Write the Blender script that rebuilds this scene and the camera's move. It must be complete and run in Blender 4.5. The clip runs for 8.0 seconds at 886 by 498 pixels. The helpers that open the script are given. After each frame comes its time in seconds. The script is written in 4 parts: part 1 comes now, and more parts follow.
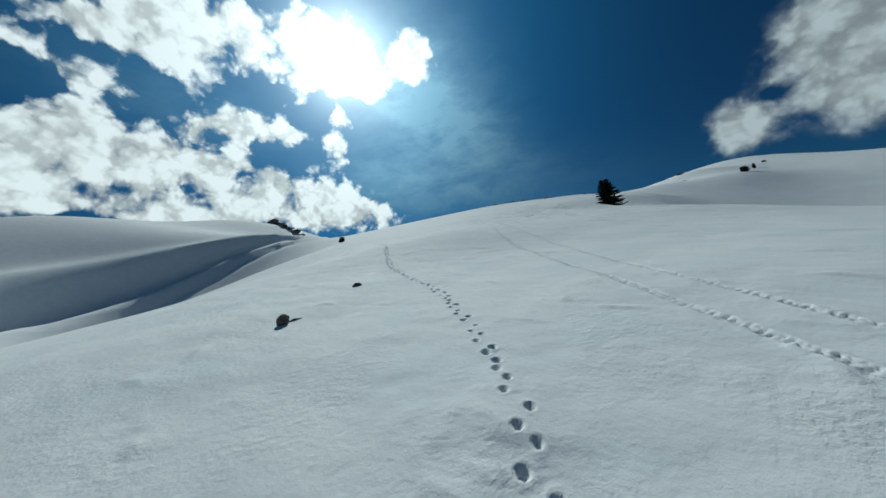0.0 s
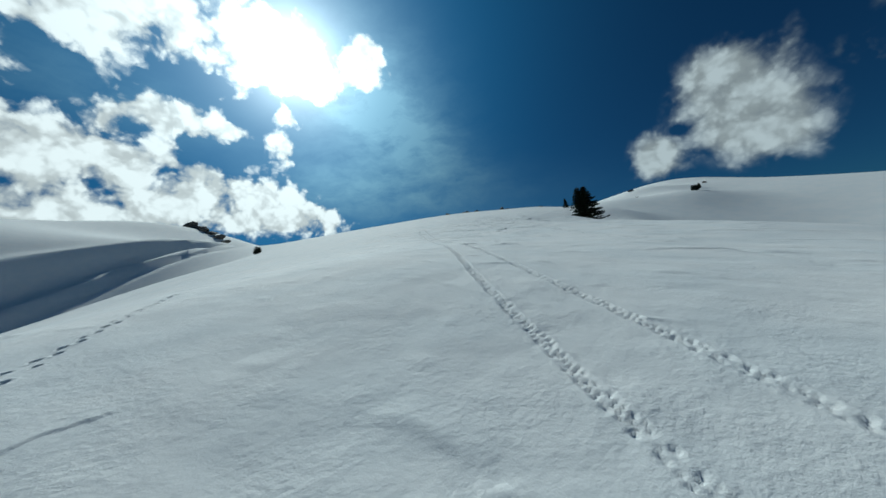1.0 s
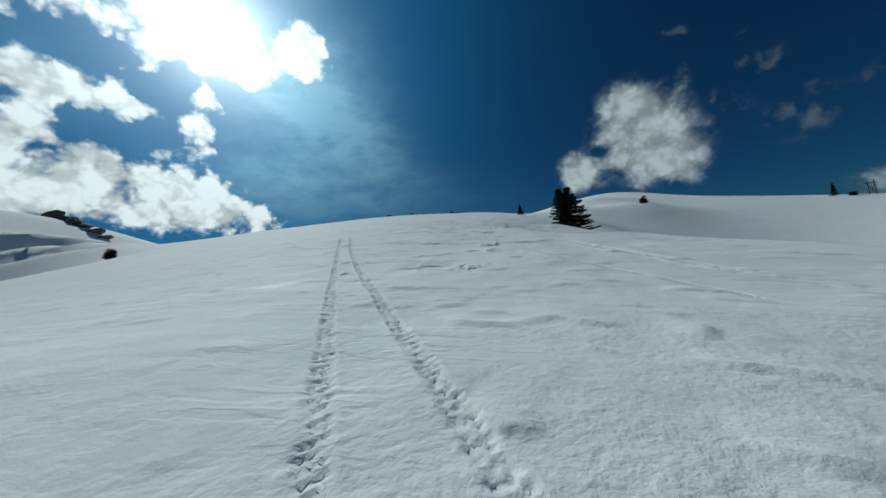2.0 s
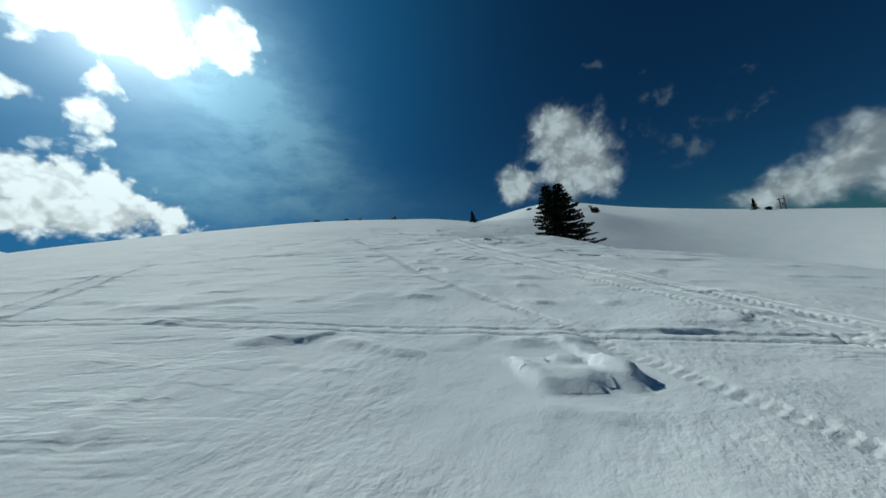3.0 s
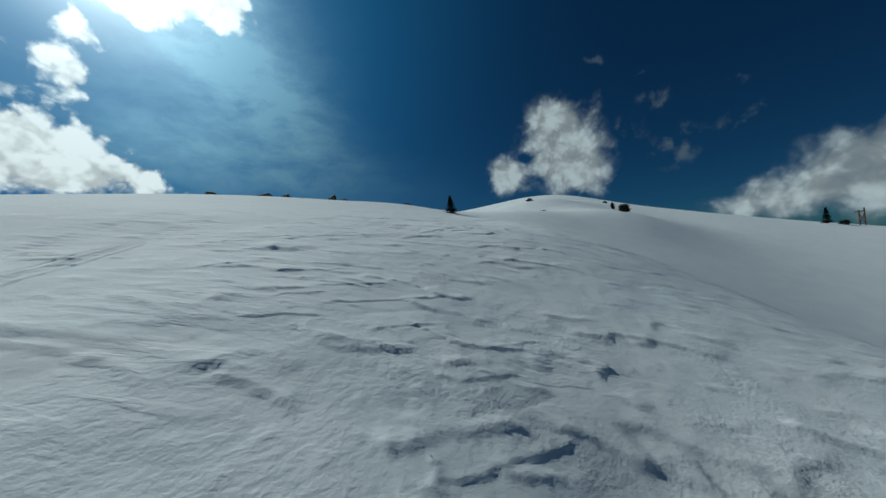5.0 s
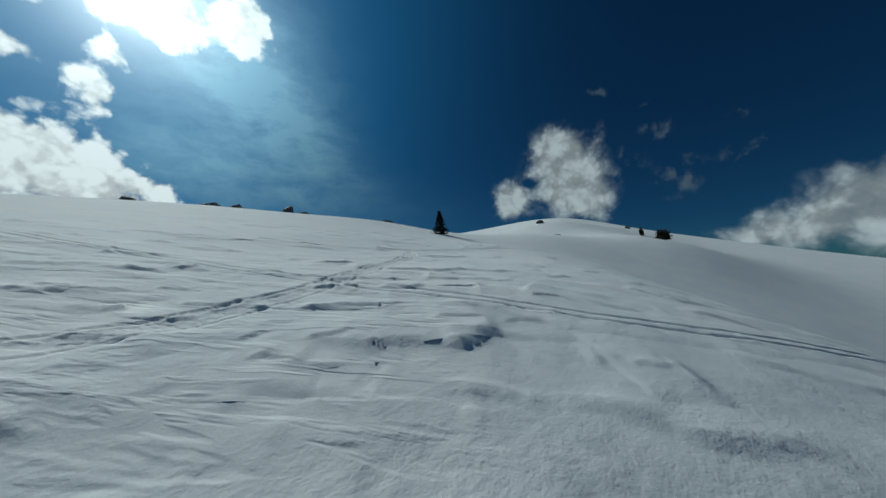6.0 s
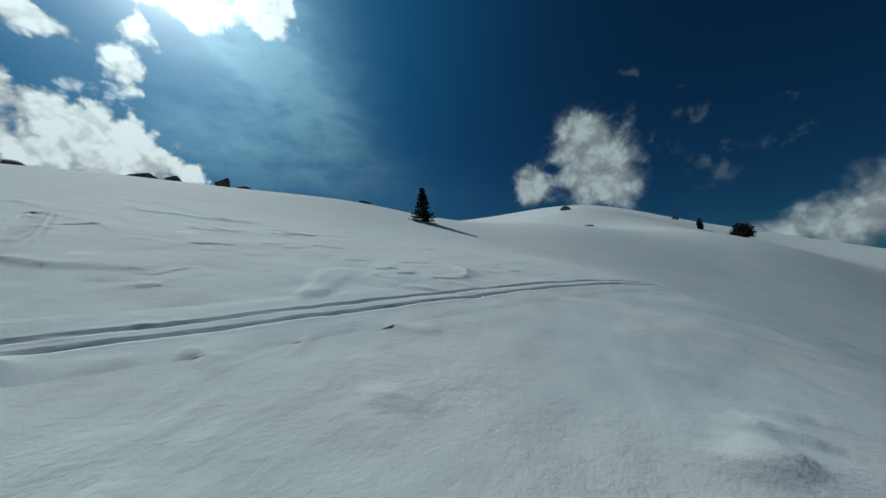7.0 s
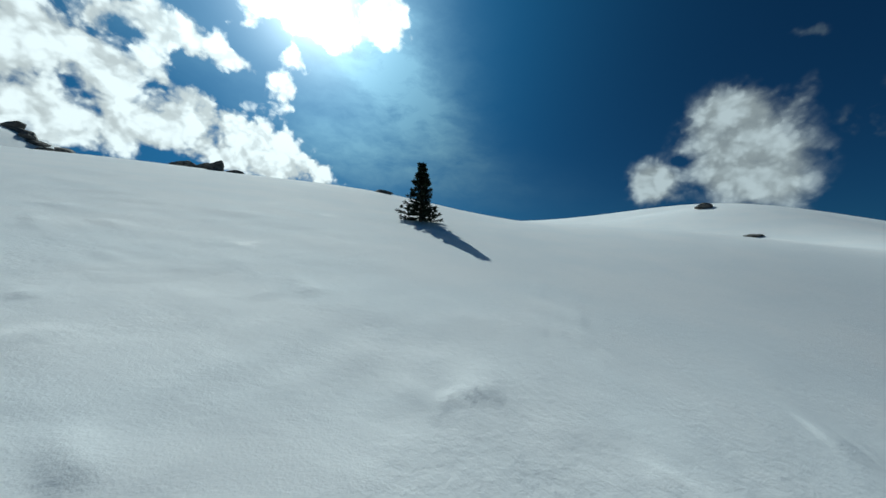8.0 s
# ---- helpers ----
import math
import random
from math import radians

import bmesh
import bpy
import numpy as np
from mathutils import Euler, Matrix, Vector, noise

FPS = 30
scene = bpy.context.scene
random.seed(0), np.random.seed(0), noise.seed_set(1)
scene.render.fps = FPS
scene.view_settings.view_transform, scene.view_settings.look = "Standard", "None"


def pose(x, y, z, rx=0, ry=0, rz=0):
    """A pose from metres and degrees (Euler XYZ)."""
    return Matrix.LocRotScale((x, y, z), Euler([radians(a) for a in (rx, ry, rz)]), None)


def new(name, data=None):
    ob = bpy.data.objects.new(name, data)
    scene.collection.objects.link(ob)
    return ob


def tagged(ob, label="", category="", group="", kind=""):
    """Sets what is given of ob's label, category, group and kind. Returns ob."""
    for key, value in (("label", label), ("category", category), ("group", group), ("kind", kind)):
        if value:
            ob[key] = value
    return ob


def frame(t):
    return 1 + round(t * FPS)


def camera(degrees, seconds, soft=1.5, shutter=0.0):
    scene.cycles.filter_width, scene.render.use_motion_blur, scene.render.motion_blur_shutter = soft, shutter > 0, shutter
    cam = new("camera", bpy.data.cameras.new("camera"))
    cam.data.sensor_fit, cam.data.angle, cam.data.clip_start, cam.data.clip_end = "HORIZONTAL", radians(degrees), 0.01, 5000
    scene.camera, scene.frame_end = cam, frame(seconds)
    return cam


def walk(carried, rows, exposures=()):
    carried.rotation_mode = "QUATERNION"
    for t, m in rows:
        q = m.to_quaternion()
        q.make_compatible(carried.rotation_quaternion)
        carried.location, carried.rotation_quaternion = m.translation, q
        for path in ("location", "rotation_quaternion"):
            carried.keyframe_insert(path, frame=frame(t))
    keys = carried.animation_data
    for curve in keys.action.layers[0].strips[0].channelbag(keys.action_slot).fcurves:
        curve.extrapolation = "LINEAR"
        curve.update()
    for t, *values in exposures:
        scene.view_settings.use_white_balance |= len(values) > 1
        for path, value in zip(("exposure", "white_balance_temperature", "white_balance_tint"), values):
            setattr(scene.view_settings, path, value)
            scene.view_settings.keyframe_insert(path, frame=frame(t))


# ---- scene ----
cam = camera(111.32, 8.0)
PATH = [
    (0.00, pose(-0.000, -0.001, 2.000, 94.86, 8.23, 0.34)),
    (0.25, pose(0.601, 4.388, 2.714, 94.91, 8.12, -1.94)),
    (0.50, pose(1.247, 8.776, 3.510, 95.09, 8.04, -4.28)),
    (0.75, pose(1.936, 13.161, 4.375, 95.35, 8.00, -6.69)),
    (1.00, pose(2.661, 17.525, 5.244, 95.28, 8.07, -9.16)),
    (1.25, pose(3.418, 21.849, 6.060, 94.65, 8.24, -11.73)),
    (1.50, pose(4.242, 26.118, 6.857, 94.05, 8.23, -14.46)),
    (1.75, pose(5.178, 30.310, 7.673, 94.08, 7.84, -17.39)),
    (2.00, pose(6.279, 34.373, 8.473, 94.38, 7.52, -20.41)),
    (2.25, pose(7.589, 38.258, 9.215, 94.50, 7.73, -23.42)),
    (2.50, pose(9.121, 41.956, 9.895, 94.45, 8.18, -26.32)),
    (2.75, pose(10.870, 45.470, 10.529, 94.37, 8.47, -28.96)),
    (3.00, pose(12.787, 48.817, 11.154, 94.30, 8.41, -31.11)),
    (3.25, pose(14.858, 52.021, 11.819, 94.23, 7.90, -32.55)),
    (3.50, pose(17.227, 55.136, 12.581, 93.95, 7.13, -33.35)),
    (3.75, pose(20.008, 58.203, 13.457, 93.29, 6.31, -33.70)),
    (4.00, pose(23.030, 61.191, 14.296, 92.47, 5.59, -33.80)),
    (4.25, pose(26.079, 64.078, 14.954, 91.78, 5.07, -33.86)),
    (4.50, pose(29.064, 66.946, 15.468, 91.26, 4.78, -33.90)),
    (4.75, pose(31.946, 69.884, 15.914, 90.98, 4.69, -33.89)),
    (5.00, pose(34.772, 72.880, 16.339, 91.34, 4.58, -33.81)),
    (5.25, pose(37.601, 75.898, 16.783, 92.57, 4.28, -33.63)),
    (5.50, pose(40.433, 78.885, 17.264, 94.06, 3.80, -33.47)),
    (5.75, pose(43.253, 81.789, 17.794, 95.07, 3.24, -33.41)),
    (6.00, pose(46.051, 84.563, 18.361, 95.41, 2.73, -33.32)),
    (6.25, pose(48.822, 87.179, 18.947, 95.08, 2.39, -33.02)),
    (6.50, pose(51.583, 89.683, 19.545, 94.31, 2.05, -32.45)),
    (6.75, pose(54.354, 92.131, 20.134, 93.41, 1.51, -31.57)),
    (7.00, pose(57.150, 94.554, 20.649, 92.64, 0.75, -30.18)),
    (7.25, pose(59.986, 96.983, 21.055, 92.23, -0.19, -28.05)),
    (7.50, pose(62.877, 99.474, 21.487, 92.03, -1.22, -24.67)),
    (7.75, pose(65.835, 102.079, 22.092, 91.85, -2.26, -19.61)),
    (8.00, pose(68.863, 104.807, 22.902, 91.62, -3.36, -12.78)),
]
EXPOSURE = [(t, stops, 5900, -3) for t, stops in ((0.0, 0.05), (0.5, 0.02), (1.0, 0.15), (2.5, -0.08), (3.2, 0.1), (4.0, 0.08), (4.5, 0.0), (6.0, -0.14), (7.0, -0.2), (7.5, 0.06), (8.0, 0.25))]
walk(cam, PATH, EXPOSURE)

# ---- light ----
SUN_AZ, SUN_EL = radians(-13.7), radians(37.8)
SUN_DIR = Vector((math.sin(SUN_AZ) * math.cos(SUN_EL), math.cos(SUN_AZ) * math.cos(SUN_EL), math.sin(SUN_EL)))
sun_data = bpy.data.lights.new("sun", "SUN")
sun_data.energy, sun_data.angle, sun_data.color = 2.6, radians(0.6), (1.0, 0.965, 0.885)
sun = new("sun", sun_data)
sun.matrix_world = SUN_DIR.to_track_quat("Z", "Y").to_matrix().to_4x4()

# Clouds in the sky: azimuth (from +y towards +x), height, half width, half height, tilt, weight; all angles in degrees.
BANK = [(-53.2, 20.9, 5.5, 4.4, -2, 1.00), (-55.5, 16.2, 4.1, 3.6, 9, 1.00), (-48.0, 17.2, 7.0, 4.2, -16, 1.00), (-39.4, 20.3, 5.4, 4.4, -20, 1.00), (-32.4, 17.5, 10.9, 4.8, -10, 1.00), (-21.5, 15.5, 10.7, 4.4, -13, 1.00), (-13.9, 13.0, 6.9, 2.6, -16, 0.80), (-49.2, 23.7, 3.4, 2.7, -16, 0.70), (-43.0, 18.4, 3.8, 3.5, -21, 0.60), (-35.0, 26.7, 3.7, 2.3, -2, 0.50), (-40.4, 12.1, 5.7, 2.4, 2, 0.90)]
PUFFS = [(-30.8, 27.6, 5.2, 2.7, -14, 0.90), (-24.0, 26.5, 3.1, 1.8, -19, 0.70), (-22.5, 31.0, 2.0, 1.0, -6, 0.60), (-16.8, 23.9, 2.2, 2.6, -1, 0.80), (-15.2, 28.8, 2.0, 1.6, -0, 0.70), (-48.0, 29.3, 2.9, 2.0, -25, 0.60), (-53.8, 31.5, 1.9, 1.2, -4, 0.60)]
SHEET = [(-51.1, 35.0, 5.4, 1.7, 8, 0.80), (-42.1, 36.3, 5.6, 3.7, -4, 0.90), (-32.6, 40.6, 6.4, 3.1, 16, 0.70), (-29.0, 36.7, 6.4, 3.2, 11, 0.70), (-18.5, 38.6, 7.2, 5.1, 5, 1.00), (-10.9, 34.3, 4.9, 2.8, -1, 0.80), (-0.2, 37.2, 3.4, 3.4, -7, 1.00)]
CUMULUS = [(47.0, 14.4, 2.9, 2.5, -14, 1.00), (56.4, 16.6, 5.4, 5.2, -19, 1.10), (55.6, 21.6, 3.4, 3.0, -20, 1.00), (59.6, 12.6, 4.4, 3.8, -17, 0.95), (46.6, 11.6, 2.9, 2.0, -13, 0.80), (62.4, 22.0, 1.2, 3.0, -24, 0.28), (50.8, 16.2, 1.5, 1.1, -15, -0.45), (87.5, 5.2, 5.0, 4.4, 8, 1.00), (80.0, 3.6, 4.4, 2.4, 3, 0.95), (93.5, 7.6, 4.2, 4.2, -19, 1.00)]
WISPS = [(72.5, 13.2, 3.4, 2.6, 25, 0.62), (79.5, 14.7, 3.0, 1.8, 32, 0.5), (70.5, 20.5, 2.4, 1.2, -10, 0.5), (67.0, 17.6, 2.4, 1.6, -20, 0.52), (62.6, 28.3, 1.6, 0.8, -21, 0.45), (79.0, 19.3, 2.2, 1.0, 10, 0.42), (68.6, 24.2, 2.4, 0.8, 10, 0.42)]
VEIL = [(-1.6, 34.2, 11.0, 8.5, -23, 1.00), (7.5, 25.2, 11.7, 6.4, -40, 0.75), (-7.9, 18.4, 10.3, 5.6, -15, 0.70), (10.1, 16.0, 19.5, 4.4, -8, 0.35), (-40.7, 29.0, 13.8, 4.5, -12, 0.45), (3.1, 25.2, 11.8, 6.7, -37, 0.50), (3.7, 15.1, 13.6, 6.2, -9, 0.40)]


class Nodes:
    """Short hand for building a node tree."""

    def __init__(self, tree):
        self.tree = tree
        tree.nodes.clear()

    def add(self, kind, inputs=()):
        node = self.tree.nodes.new(kind)
        for key, value in (inputs.items() if isinstance(inputs, dict) else enumerate(inputs)):
            if value is None:
                continue
            if isinstance(value, bpy.types.NodeSocket):
                self.tree.links.new(value, node.inputs[key])
            else:
                node.inputs[key].default_value = value
        return node

    def math(self, op, a, b=None, c=None, clamp=False):
        node = self.add("ShaderNodeMath", (a, b, c))
        node.operation, node.use_clamp = op, clamp
        return node.outputs[0]

    def vec(self, op, a, b=None):
        node = self.add("ShaderNodeVectorMath", (a, b))
        node.operation = op
        return node.outputs["Value"] if op in ("DOT_PRODUCT", "LENGTH") else node.outputs[0]

    def noise(self, vector, scale, detail=4.0, rough=0.55, distortion=0.0):
        return self.add("ShaderNodeTexNoise", {"Vector": vector, "Scale": scale, "Detail": detail, "Roughness": rough, "Distortion": distortion})

    def ramp(self, value, low, high, a=0.0, b=1.0, smooth=True):
        node = self.add("ShaderNodeMapRange", (value, low, high, a, b))
        node.interpolation_type = "SMOOTHSTEP" if smooth else "LINEAR"
        return node.outputs[0]

    def mix(self, fac, a, b, blend="MIX"):
        node = self.add("ShaderNodeMix")
        node.data_type, node.blend_type = "RGBA", blend
        for key, value in ((0, fac), (6, a), (7, b)):
            if isinstance(value, bpy.types.NodeSocket):
                self.tree.links.new(value, node.inputs[key])
            else:
                node.inputs[key].default_value = value
        return node.outputs[2]


def build_sky():
    world = bpy.data.worlds.new("sky")
    scene.world = world
    world.use_nodes = True
    n = Nodes(world.node_tree)
    way = n.add("ShaderNodeTexCoord").outputs["Generated"]
    air = n.add("ShaderNodeTexSky")
    air.sky_type, air.sun_disc, air.sun_elevation, air.sun_rotation = "NISHITA", False, SUN_EL, SUN_AZ
    air.altitude, air.air_density, air.dust_density, air.ozone_density = 2200.0, 1.0, 0.4, 2.0
    sky = air.outputs[0]
    sky = n.mix(1.0, sky, (SKY_TINT[0], SKY_TINT[1], SKY_TINT[2], 1), "MULTIPLY")
    wob = n.noise(way, 9.0, 5.0, 0.6).outputs["Color"]
    bent = n.vec("ADD", way, n.vec("MULTIPLY", n.vec("SUBTRACT", wob, (0.5, 0.5, 0.5)), (0.06, 0.06, 0.06)))

    def cover(rows):
        total = None
        for az, el, ra, rb, tilt, weight in rows:
            az, el, tilt = radians(az), radians(el), radians(tilt)
            mid = Vector((math.sin(az) * math.cos(el), math.cos(az) * math.cos(el), math.sin(el)))
            side = Vector((math.cos(az), -math.sin(az), 0))
            rise = side.cross(mid)
            one = (math.cos(tilt) * side + math.sin(tilt) * rise) / math.tan(radians(ra * 0.98))
            two = (math.cos(tilt) * rise - math.sin(tilt) * side) / math.tan(radians(rb * 0.98))
            p, q = n.vec("DOT_PRODUCT", bent, one), n.vec("DOT_PRODUCT", bent, two)
            out = n.math("MULTIPLY_ADD", p, p, n.math("MULTIPLY", q, q))
            front = n.math("MULTIPLY", n.vec("DOT_PRODUCT", way, mid), weight)
            one_cloud = n.math("MULTIPLY", n.math("EXPONENT", n.math("MULTIPLY", out, -1.0)), front)
            total = one_cloud if total is None else n.math("ADD", total, one_cloud)
        return total

    def lobes(vector, scale):
        node = n.add("ShaderNodeTexVoronoi", {"Vector": vector, "Scale": scale, "Detail": 2.0, "Roughness": 0.55, "Lacunarity": 2.3})
        node.feature = "SMOOTH_F1"
        node.inputs["Smoothness"].default_value = 0.6
        return n.math("SUBTRACT", 0.87, node.outputs["Distance"])

    fine = n.math("SUBTRACT", n.noise(bent, 16.0, 7.0, 0.58).outputs["Fac"], 0.5)
    broad = n.math("SUBTRACT", n.noise(bent, 6.0, 4.0, 0.5).outputs["Fac"], 0.5)
    puff = lobes(bent, 15.0)
    # The same billows a little nearer to the sun: where they are thinner, the light comes through.
    sunward = n.vec("ADD", bent, tuple(SUN_DIR * 0.03))
    slope = n.math("SUBTRACT", puff, lobes(sunward, 15.0))
    streak = n.add("ShaderNodeMapping", {"Vector": bent, "Rotation": (0, 0, radians(20)), "Scale": (1.0, 1.0, 2.6)}).outputs[0]
    thread = n.math("SUBTRACT", n.noise(streak, 9.0, 6.0, 0.6).outputs["Fac"], 0.5)
    rough = n.math("ADD", n.math("MULTIPLY", fine, 1.3), n.math("ADD", n.math("MULTIPLY", broad, 0.9), n.math("MULTIPLY", puff, 0.9)))

    def billow(rows, most, share):
        mass = cover(rows)
        return n.math("ADD", n.math("MINIMUM", mass, most), n.math("MULTIPLY", n.math("MULTIPLY", rough, share), n.ramp(mass, 0.04, 0.35)))

    heap, cumulus, wisp = billow(BANK + PUFFS + SHEET, 0.85, 0.95), billow(CUMULUS, 0.95, 0.5), billow(WISPS, 1.0, 1.5)
    veil = n.math("MULTIPLY", cover(VEIL), n.math("MAXIMUM", n.math("ADD", n.math("MULTIPLY", thread, 1.9), 0.85), 0.0))
    heap_a, cumulus_a = n.ramp(heap, 0.32, 0.74), n.ramp(cumulus, 0.14, 0.95)
    wisp_a, veil_a = n.ramp(wisp, 0.16, 1.0, 0.0, 0.4), n.math("MINIMUM", n.math("MULTIPLY", veil, 0.62), 0.8)
    # Forward scattering brightens what lies near the sun.
    near = n.math("MAXIMUM", n.vec("DOT_PRODUCT", way, SUN_DIR), 0.0)

    def lit(light, tint):
        return n.mix(1.0, (*tint, 1), n.add("ShaderNodeCombineColor", (light, light, light)).outputs[0], "MULTIPLY")

    def round_sun(power, strength):
        return n.math("MULTIPLY", n.math("POWER", near, power), strength)

    depth = n.math("ADD", n.math("ADD", n.math("MULTIPLY", puff, 0.5), n.math("MULTIPLY", slope, 0.7)), n.math("ADD", n.math("MULTIPLY", broad, 0.5), n.math("MULTIPLY", fine, 0.5)))
    heap_light = n.math("ADD", n.ramp(depth, -0.32, 0.26, CLOUD[1], CLOUD[0]), round_sun(24.0, CLOUD[2]))
    dim_light = n.math("ADD", n.ramp(depth, -0.4, 0.4, CLOUD[3], CLOUD[4]), round_sun(6.0, 2.0))
    colour = n.mix(1.0, sky, lit(round_sun(6.0, 1.0), WIDE_GLOW), "ADD")
    colour = n.mix(wisp_a, colour, lit(n.math("ADD", round_sun(6.0, 8.0), 3.0), (0.8, 0.94, 1.0)))
    colour = n.mix(veil_a, colour, lit(n.math("ADD", round_sun(12.0, 10.0), 4.0), (0.42, 0.76, 1.0)))
    colour = n.mix(cumulus_a, colour, lit(dim_light, (0.93, 1.0, 1.04)))
    colour = n.mix(heap_a, colour, lit(heap_light, (0.97, 0.995, 1.0)))
    colour = n.mix(1.0, colour, lit(round_sun(40.0, GLOW[2]), (0.8, 0.95, 1.0)), "ADD")
    colour = n.mix(1.0, colour, lit(n.math("ADD", round_sun(1200.0, GLOW[0]), round_sun(170.0, GLOW[1])), (1.0, 1.0, 0.98)), "ADD")
    background = n.add("ShaderNodeBackground", {"Color": colour, "Strength": SKY_STRENGTH})
    n.add("ShaderNodeOutputWorld", {"Surface": background.outputs[0]})


SKY_STRENGTH = 0.06
SKY_TINT = (0.075, 0.2, 0.3)
GLOW = (90.0, 16.0, 6.0)
WIDE_GLOW = (0.35, 1.9, 3.9)
CLOUD = (13.5, 8.0, 6.0, 4.2, 7.4)
build_sky()


# ---- materials ----
def material(name):
    m = bpy.data.materials.new(name)
    m.use_nodes = True
    return m, Nodes(m.node_tree)


def finish(n, **inputs):
    shader = n.add("ShaderNodeBsdfPrincipled", {key.replace("_", " "): value for key, value in inputs.items()})
    n.add("ShaderNodeOutputMaterial", {"Surface": shader.outputs[0]})


def snow_material():
    m, n = material("wind_packed_snow")
    at = n.add("ShaderNodeNewGeometry").outputs["Position"]
    turned = n.add("ShaderNodeMapping", {"Vector": at, "Rotation": (0, 0, radians(33)), "Scale": (0.8, 1.0, 1.0)}).outputs[0]
    grain = n.noise(at, 38.0, 3.0, 0.6).outputs["Fac"]
    peel = n.noise(turned, 10.0, 4.0, 0.55).outputs["Fac"]
    swell = n.noise(turned, 2.6, 2.0, 0.5).outputs["Fac"]
    ripple = n.math("ADD", n.math("MULTIPLY", peel, n.ramp(n.noise(at, 0.5, 2.0).outputs["Fac"], 0.35, 0.65, 0.35, 1.0)), n.math("MULTIPLY", swell, 0.7))
    # The upper slope is smoother than the lower one.
    upward = n.vec("DOT_PRODUCT", at, (0.549, 0.836, 0.0))
    ripple = n.math("MULTIPLY", ripple, n.ramp(upward, 86.0, 104.0, 1.0, 0.5))
    drift = n.noise(turned, 0.35, 3.0, 0.5).outputs["Fac"]
    crust = n.ramp(n.noise(turned, 0.6, 5.0, 0.62).outputs["Fac"], 0.58, 0.72)
    colour = n.mix(n.ramp(drift, 0.3, 0.7), (0.82, 0.86, 0.88, 1), (0.88, 0.895, 0.9, 1))
    colour = n.mix(n.ramp(grain, 0.3, 0.7, 0.0, 0.25), colour, (0.78, 0.83, 0.86, 1))
    bump = n.add("ShaderNodeBump", {"Height": ripple, "Distance": 0.05, "Strength": 0.42}).outputs[0]
    # Shallow steps of wind crust that run along the slope, in patches.
    along = n.add("ShaderNodeMapping", {"Vector": at, "Rotation": (0, 0, radians(33.3))}).outputs[0]
    long = n.add("ShaderNodeMapping", {"Vector": along, "Scale": (0.3, 1.5, 1.0)}).outputs[0]
    band = n.noise(long, 1.1, 4.0, 0.55, 0.4).outputs["Fac"]
    steps = n.math("ADD", n.ramp(band, 0.42, 0.5), n.ramp(band, 0.53, 0.6))
    patch = n.math("MULTIPLY", n.ramp(n.noise(at, 0.14, 3.0).outputs["Fac"], 0.44, 0.6), n.math("MULTIPLY", n.ramp(upward, 22.0, 40.0), n.ramp(upward, 102.0, 110.0, 1.0, 0.0)))
    bump = n.add("ShaderNodeBump", {"Height": n.math("MULTIPLY", steps, patch), "Distance": 0.03, "Strength": 0.4, "Normal": bump}).outputs[0]
    bump = n.add("ShaderNodeBump", {"Height": grain, "Distance": 0.006, "Strength": 0.6, "Normal": bump}).outputs[0]
    finish(n, Base_Color=colour, Roughness=n.ramp(crust, 0.0, 1.0, 0.92, 0.75), Specular_IOR_Level=0.3, Normal=bump)
    return m


def bark_material():
    m, n = material("bark")
    at = n.add("ShaderNodeNewGeometry").outputs["Position"]
    streak = n.noise(n.add("ShaderNodeMapping", {"Vector": at, "Scale": (1, 1, 0.25)}).outputs[0], 22.0, 5.0, 0.65).outputs["Fac"]
    colour = n.mix(n.ramp(streak, 0.3, 0.7), (0.045, 0.034, 0.026, 1), (0.15, 0.115, 0.09, 1))
    finish(n, Base_Color=colour, Roughness=0.9, Normal=n.add("ShaderNodeBump", {"Height": streak, "Distance": 0.02}).outputs[0])
    return m


def needle_material(name, dark, light):
    m, n = material(name)
    island = n.add("ShaderNodeNewGeometry")
    patch = n.noise(island.outputs["Position"], 2.5, 3.0).outputs["Fac"]
    colour = n.mix(n.math("MULTIPLY", island.outputs["Random Per Island"], n.ramp(patch, 0.3, 0.7)), (*dark, 1), (*light, 1))
    finish(n, Base_Color=colour, Roughness=0.6, Specular_IOR_Level=0.25)
    return m


def rock_material():
    m, n = material("dark_rock")
    at = n.add("ShaderNodeNewGeometry").outputs["Position"]
    mottle = n.noise(at, 2.5, 6.0, 0.65).outputs["Fac"]
    fine = n.noise(at, 30.0, 4.0, 0.6).outputs["Fac"]
    colour = n.mix(n.ramp(mottle, 0.35, 0.65), (0.05, 0.047, 0.042, 1), (0.16, 0.15, 0.135, 1))
    colour = n.mix(n.ramp(fine, 0.55, 0.75, 0.0, 0.5), colour, (0.24, 0.23, 0.2, 1))
    finish(n, Base_Color=colour, Roughness=0.85, Normal=n.add("ShaderNodeBump", {"Height": mottle, "Distance": 0.08}).outputs[0])
    return m


def steel_material(name, base):
    m, n = material(name)
    at = n.add("ShaderNodeNewGeometry").outputs["Position"]
    worn = n.noise(at, 3.0, 5.0, 0.6).outputs["Fac"]
    finish(n, Base_Color=n.mix(n.ramp(worn, 0.4, 0.7), (*base, 1), (base[0] * 0.5, base[1] * 0.5, base[2] * 0.5, 1)), Roughness=0.6, Metallic=0.3)
    return m


